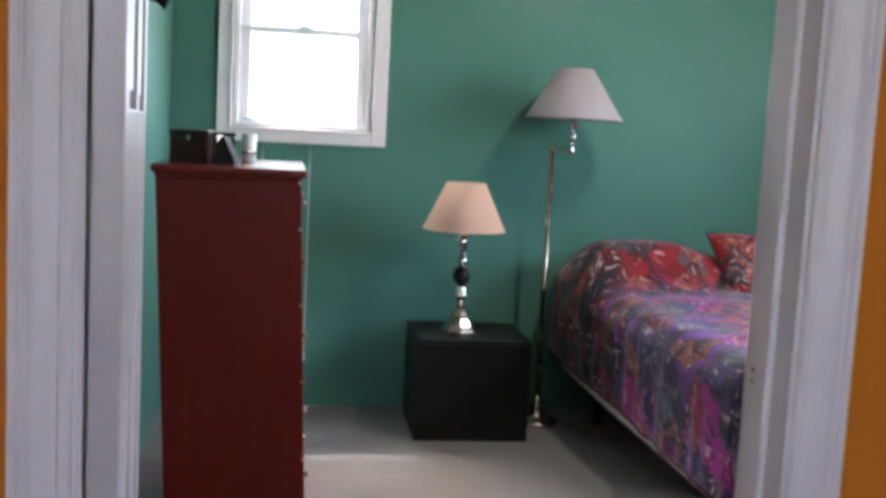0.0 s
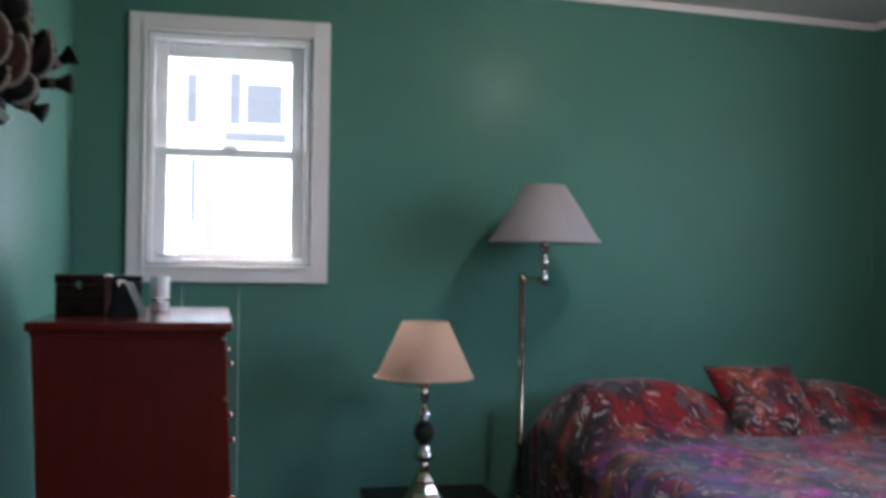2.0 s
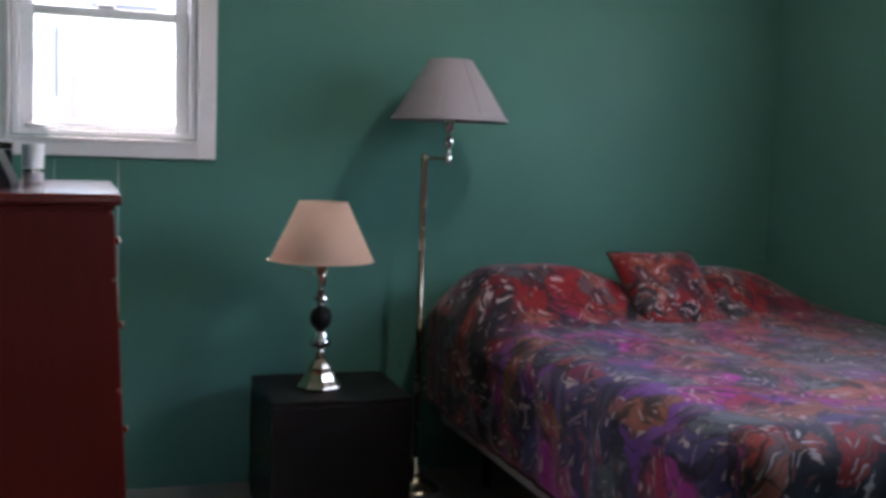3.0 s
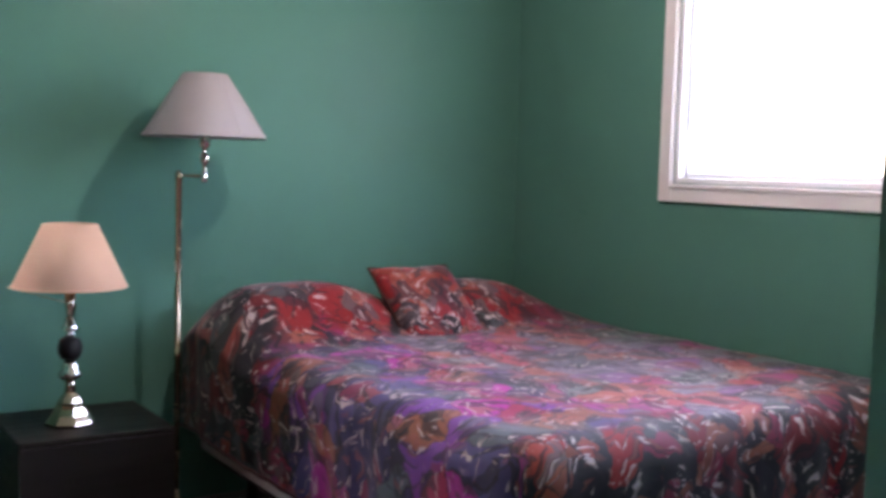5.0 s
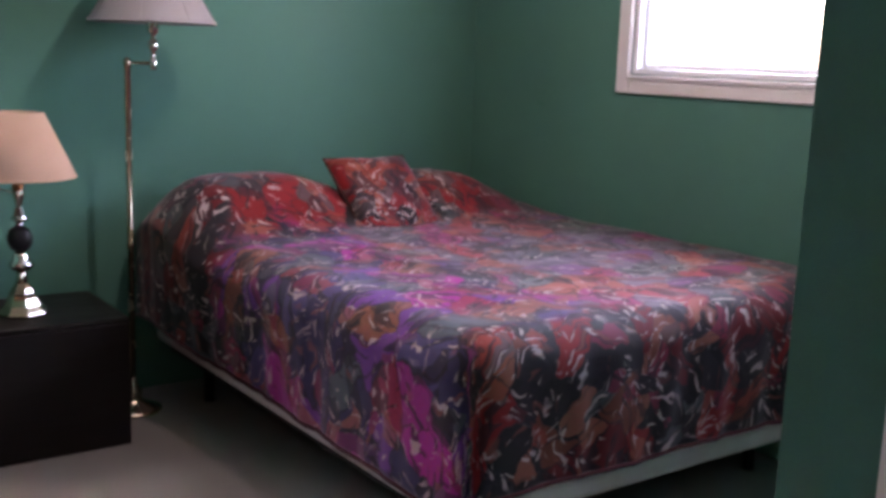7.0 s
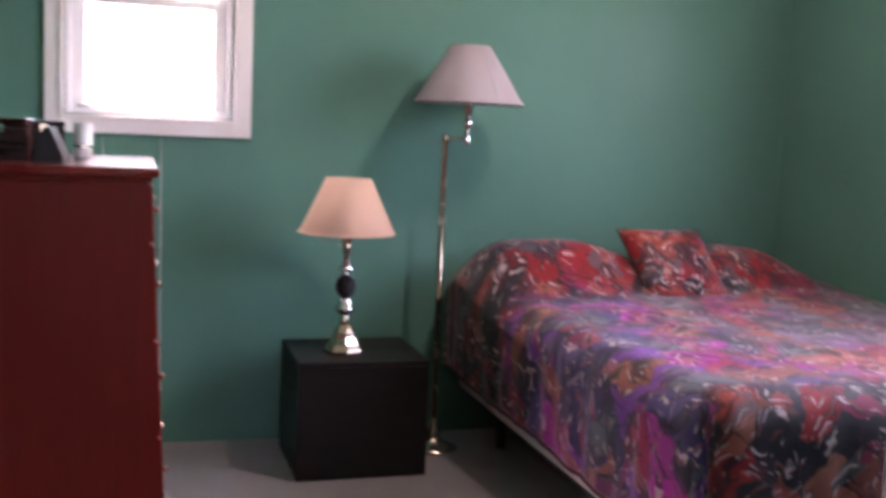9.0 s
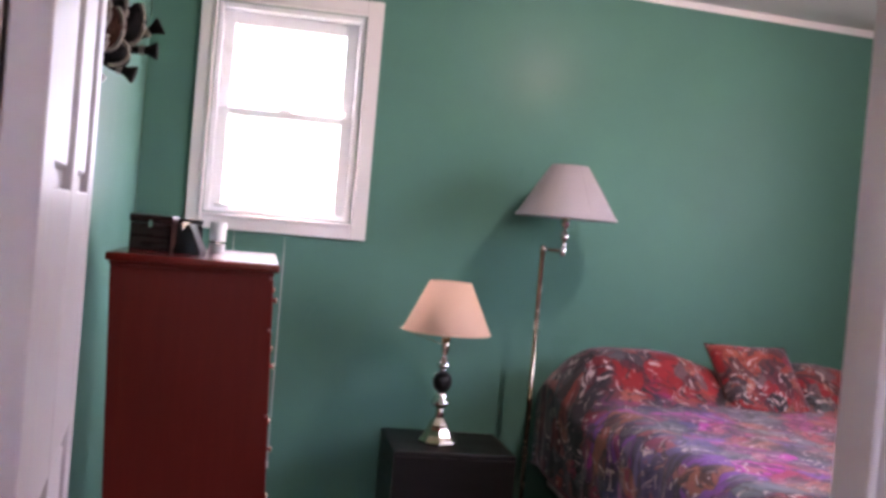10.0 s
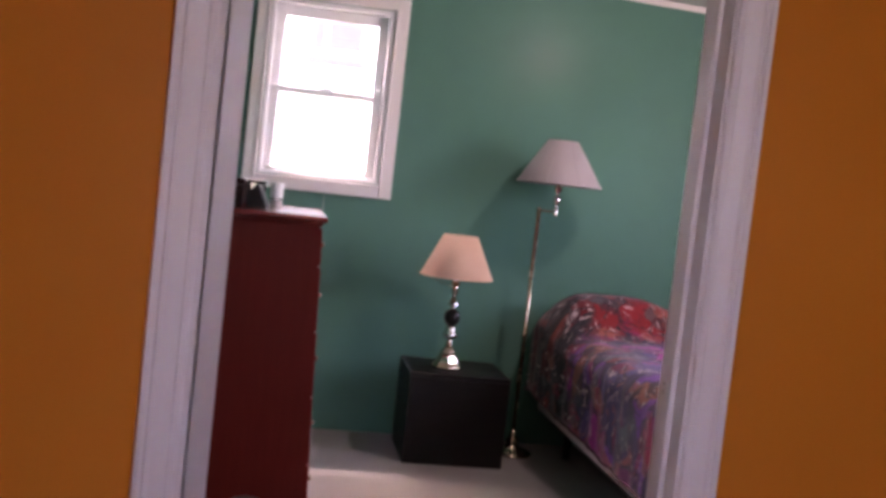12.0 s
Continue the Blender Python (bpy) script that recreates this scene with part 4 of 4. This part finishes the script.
# ---- wall sculpture ----
def wall_sculpture():
    """A hanging cluster of rimmed shells with flared stems, standing out from the wall over the dresser."""
    t = thing("wall_sculpture", "dark carved wooden wall sculpture of rimmed shells and flared stems", "sculpture")
    part("mount", box(XL + 0.001, -0.46, 3.04, 3.30, 1.62, 1.90, 0.01), CARVED_DARK, t)
    y = 3.10
    # x, z, half width, half height, material
    shells = ((-0.445, 1.855, 0.062, 0.058, CARVED_DARK, 0.06), (-0.410, 1.792, 0.036, 0.046, CARVED_DARK, 0.03), (-0.462, 1.770, 0.058, 0.066, CARVED_RED, -0.04), (-0.412, 1.735, 0.040, 0.060, CARVED_RED, -0.02),
              (-0.362, 1.765, 0.030, 0.058, CARVED_DARK, 0.05), (-0.462, 1.700, 0.055, 0.046, CARVED_DARK, -0.03), (-0.405, 1.680, 0.045, 0.036, CARVED_DARK, 0.02))
    for k, (x, z, a, b, mat, dy) in enumerate(shells):
        sh = part("shell", blob(a, 0.055, b, pose(x, y + dy, z, 0, 12, 0), 4.0 + k, 0.14), mat, t, smooth=True)
        arc = [(x + a * 1.0 * math.cos(q), y + dy - 0.040, z + b * 1.0 * math.sin(q)) for q in [math.radians(d) for d in range(-95, 56, 15)]]
        part("rim", tube(arc, 0.0055, 8), CARVED_PALE, sh, "pale worn rim", smooth=True)
    part("spike", moved(lathe([(0.020, 0.0), (0.017, 0.03), (0.006, 0.085)], 14), pose(-0.458, y, 1.850, 0, 6, 0)), CARVED_DARK, t, smooth=True)
    for x, z, tilt in ((-0.352, 1.735, 60), (-0.365, 1.700, 88), (-0.415, 1.655, 108)):
        st = part("stem", moved(lathe([(0.012, 0.0), (0.011, 0.035), (0.013, 0.045), (0.024, 0.066), (0.021, 0.069), (0.004, 0.066)], 16), pose(x, y + 0.05, z, 0, tilt, 0)), CARVED_DARK, t, smooth=True)
        part("band", moved(lathe([(0.0125, 0.020), (0.0140, 0.022), (0.0140, 0.032), (0.0125, 0.034)], 16), pose(x, y + 0.05, z, 0, tilt, 0)), CARVED_PALE, st, "pale painted band", smooth=True)
    part("slat", moved(box(-0.055, 0.055, -0.006, 0.006, -0.009, 0.009, 0.003), pose(-0.455, y - 0.03, 1.638, 0, 38, 0)), SHELF, t, "pale wooden slat")


wall_sculpture()


def ceiling_lamp():
    c = thing("ceiling_lamp", "flush white glass ceiling lamp, switched on", "lamp", m=pose(1.52, 3.40, ceil_z(1.52)))
    part("pan", lathe([(0.150, -0.030), (0.155, -0.002), (0.150, -0.0005), (0.001, -0.0005)], 40), WHITE, c, smooth=True)
    gm, gnt, gp = node_mat("lit_opal_glass")
    gp.inputs["Base Color"].default_value = (0.8, 0.78, 0.75, 1)
    gp.inputs["Emission Color"].default_value = (1.0, 0.94, 0.90, 1)
    gp.inputs["Emission Strength"].default_value = 0.05
    part("dome", lathe([(0.146, -0.031), (0.140, -0.055), (0.110, -0.078), (0.060, -0.092), (0.002, -0.096)], 40), gm, c, smooth=True)


ceiling_lamp()


def blind_cords():
    for x, z in ((-0.10, 0.40), (0.112, 0.25)):
        c = thing("blind_cord", "thin off-white blind cord hanging below the window", "cord", "blind cords")
        part("cord", tube([(x, YB - 0.028, 1.345), (x, YB - 0.030, 1.1), (x + 0.004, YB - 0.020, z)], 0.0018, 6), CORD, c)
        part("tassel", lathe([(0.002, z - 0.03), (0.006, z - 0.028), (0.004, z), (0.001, z + 0.003)], 12), CORD, c).matrix_basis = pose(x + 0.004, YB - 0.020, 0)


blind_cords()


def sill_dish():
    d = thing("dish", "white oval dish on the window ledge", "dish")
    part("dish", moved(lathe([(0.018, 0.0), (0.030, 0.006), (0.034, 0.016), (0.030, 0.018), (0.012, 0.022), (0.001, 0.022)], 24), pose(-0.160, YB + 0.010, 1.3125) @ Matrix.Diagonal((1.1, 0.6, 1, 1))), CUP, d, smooth=True)


sill_dish()
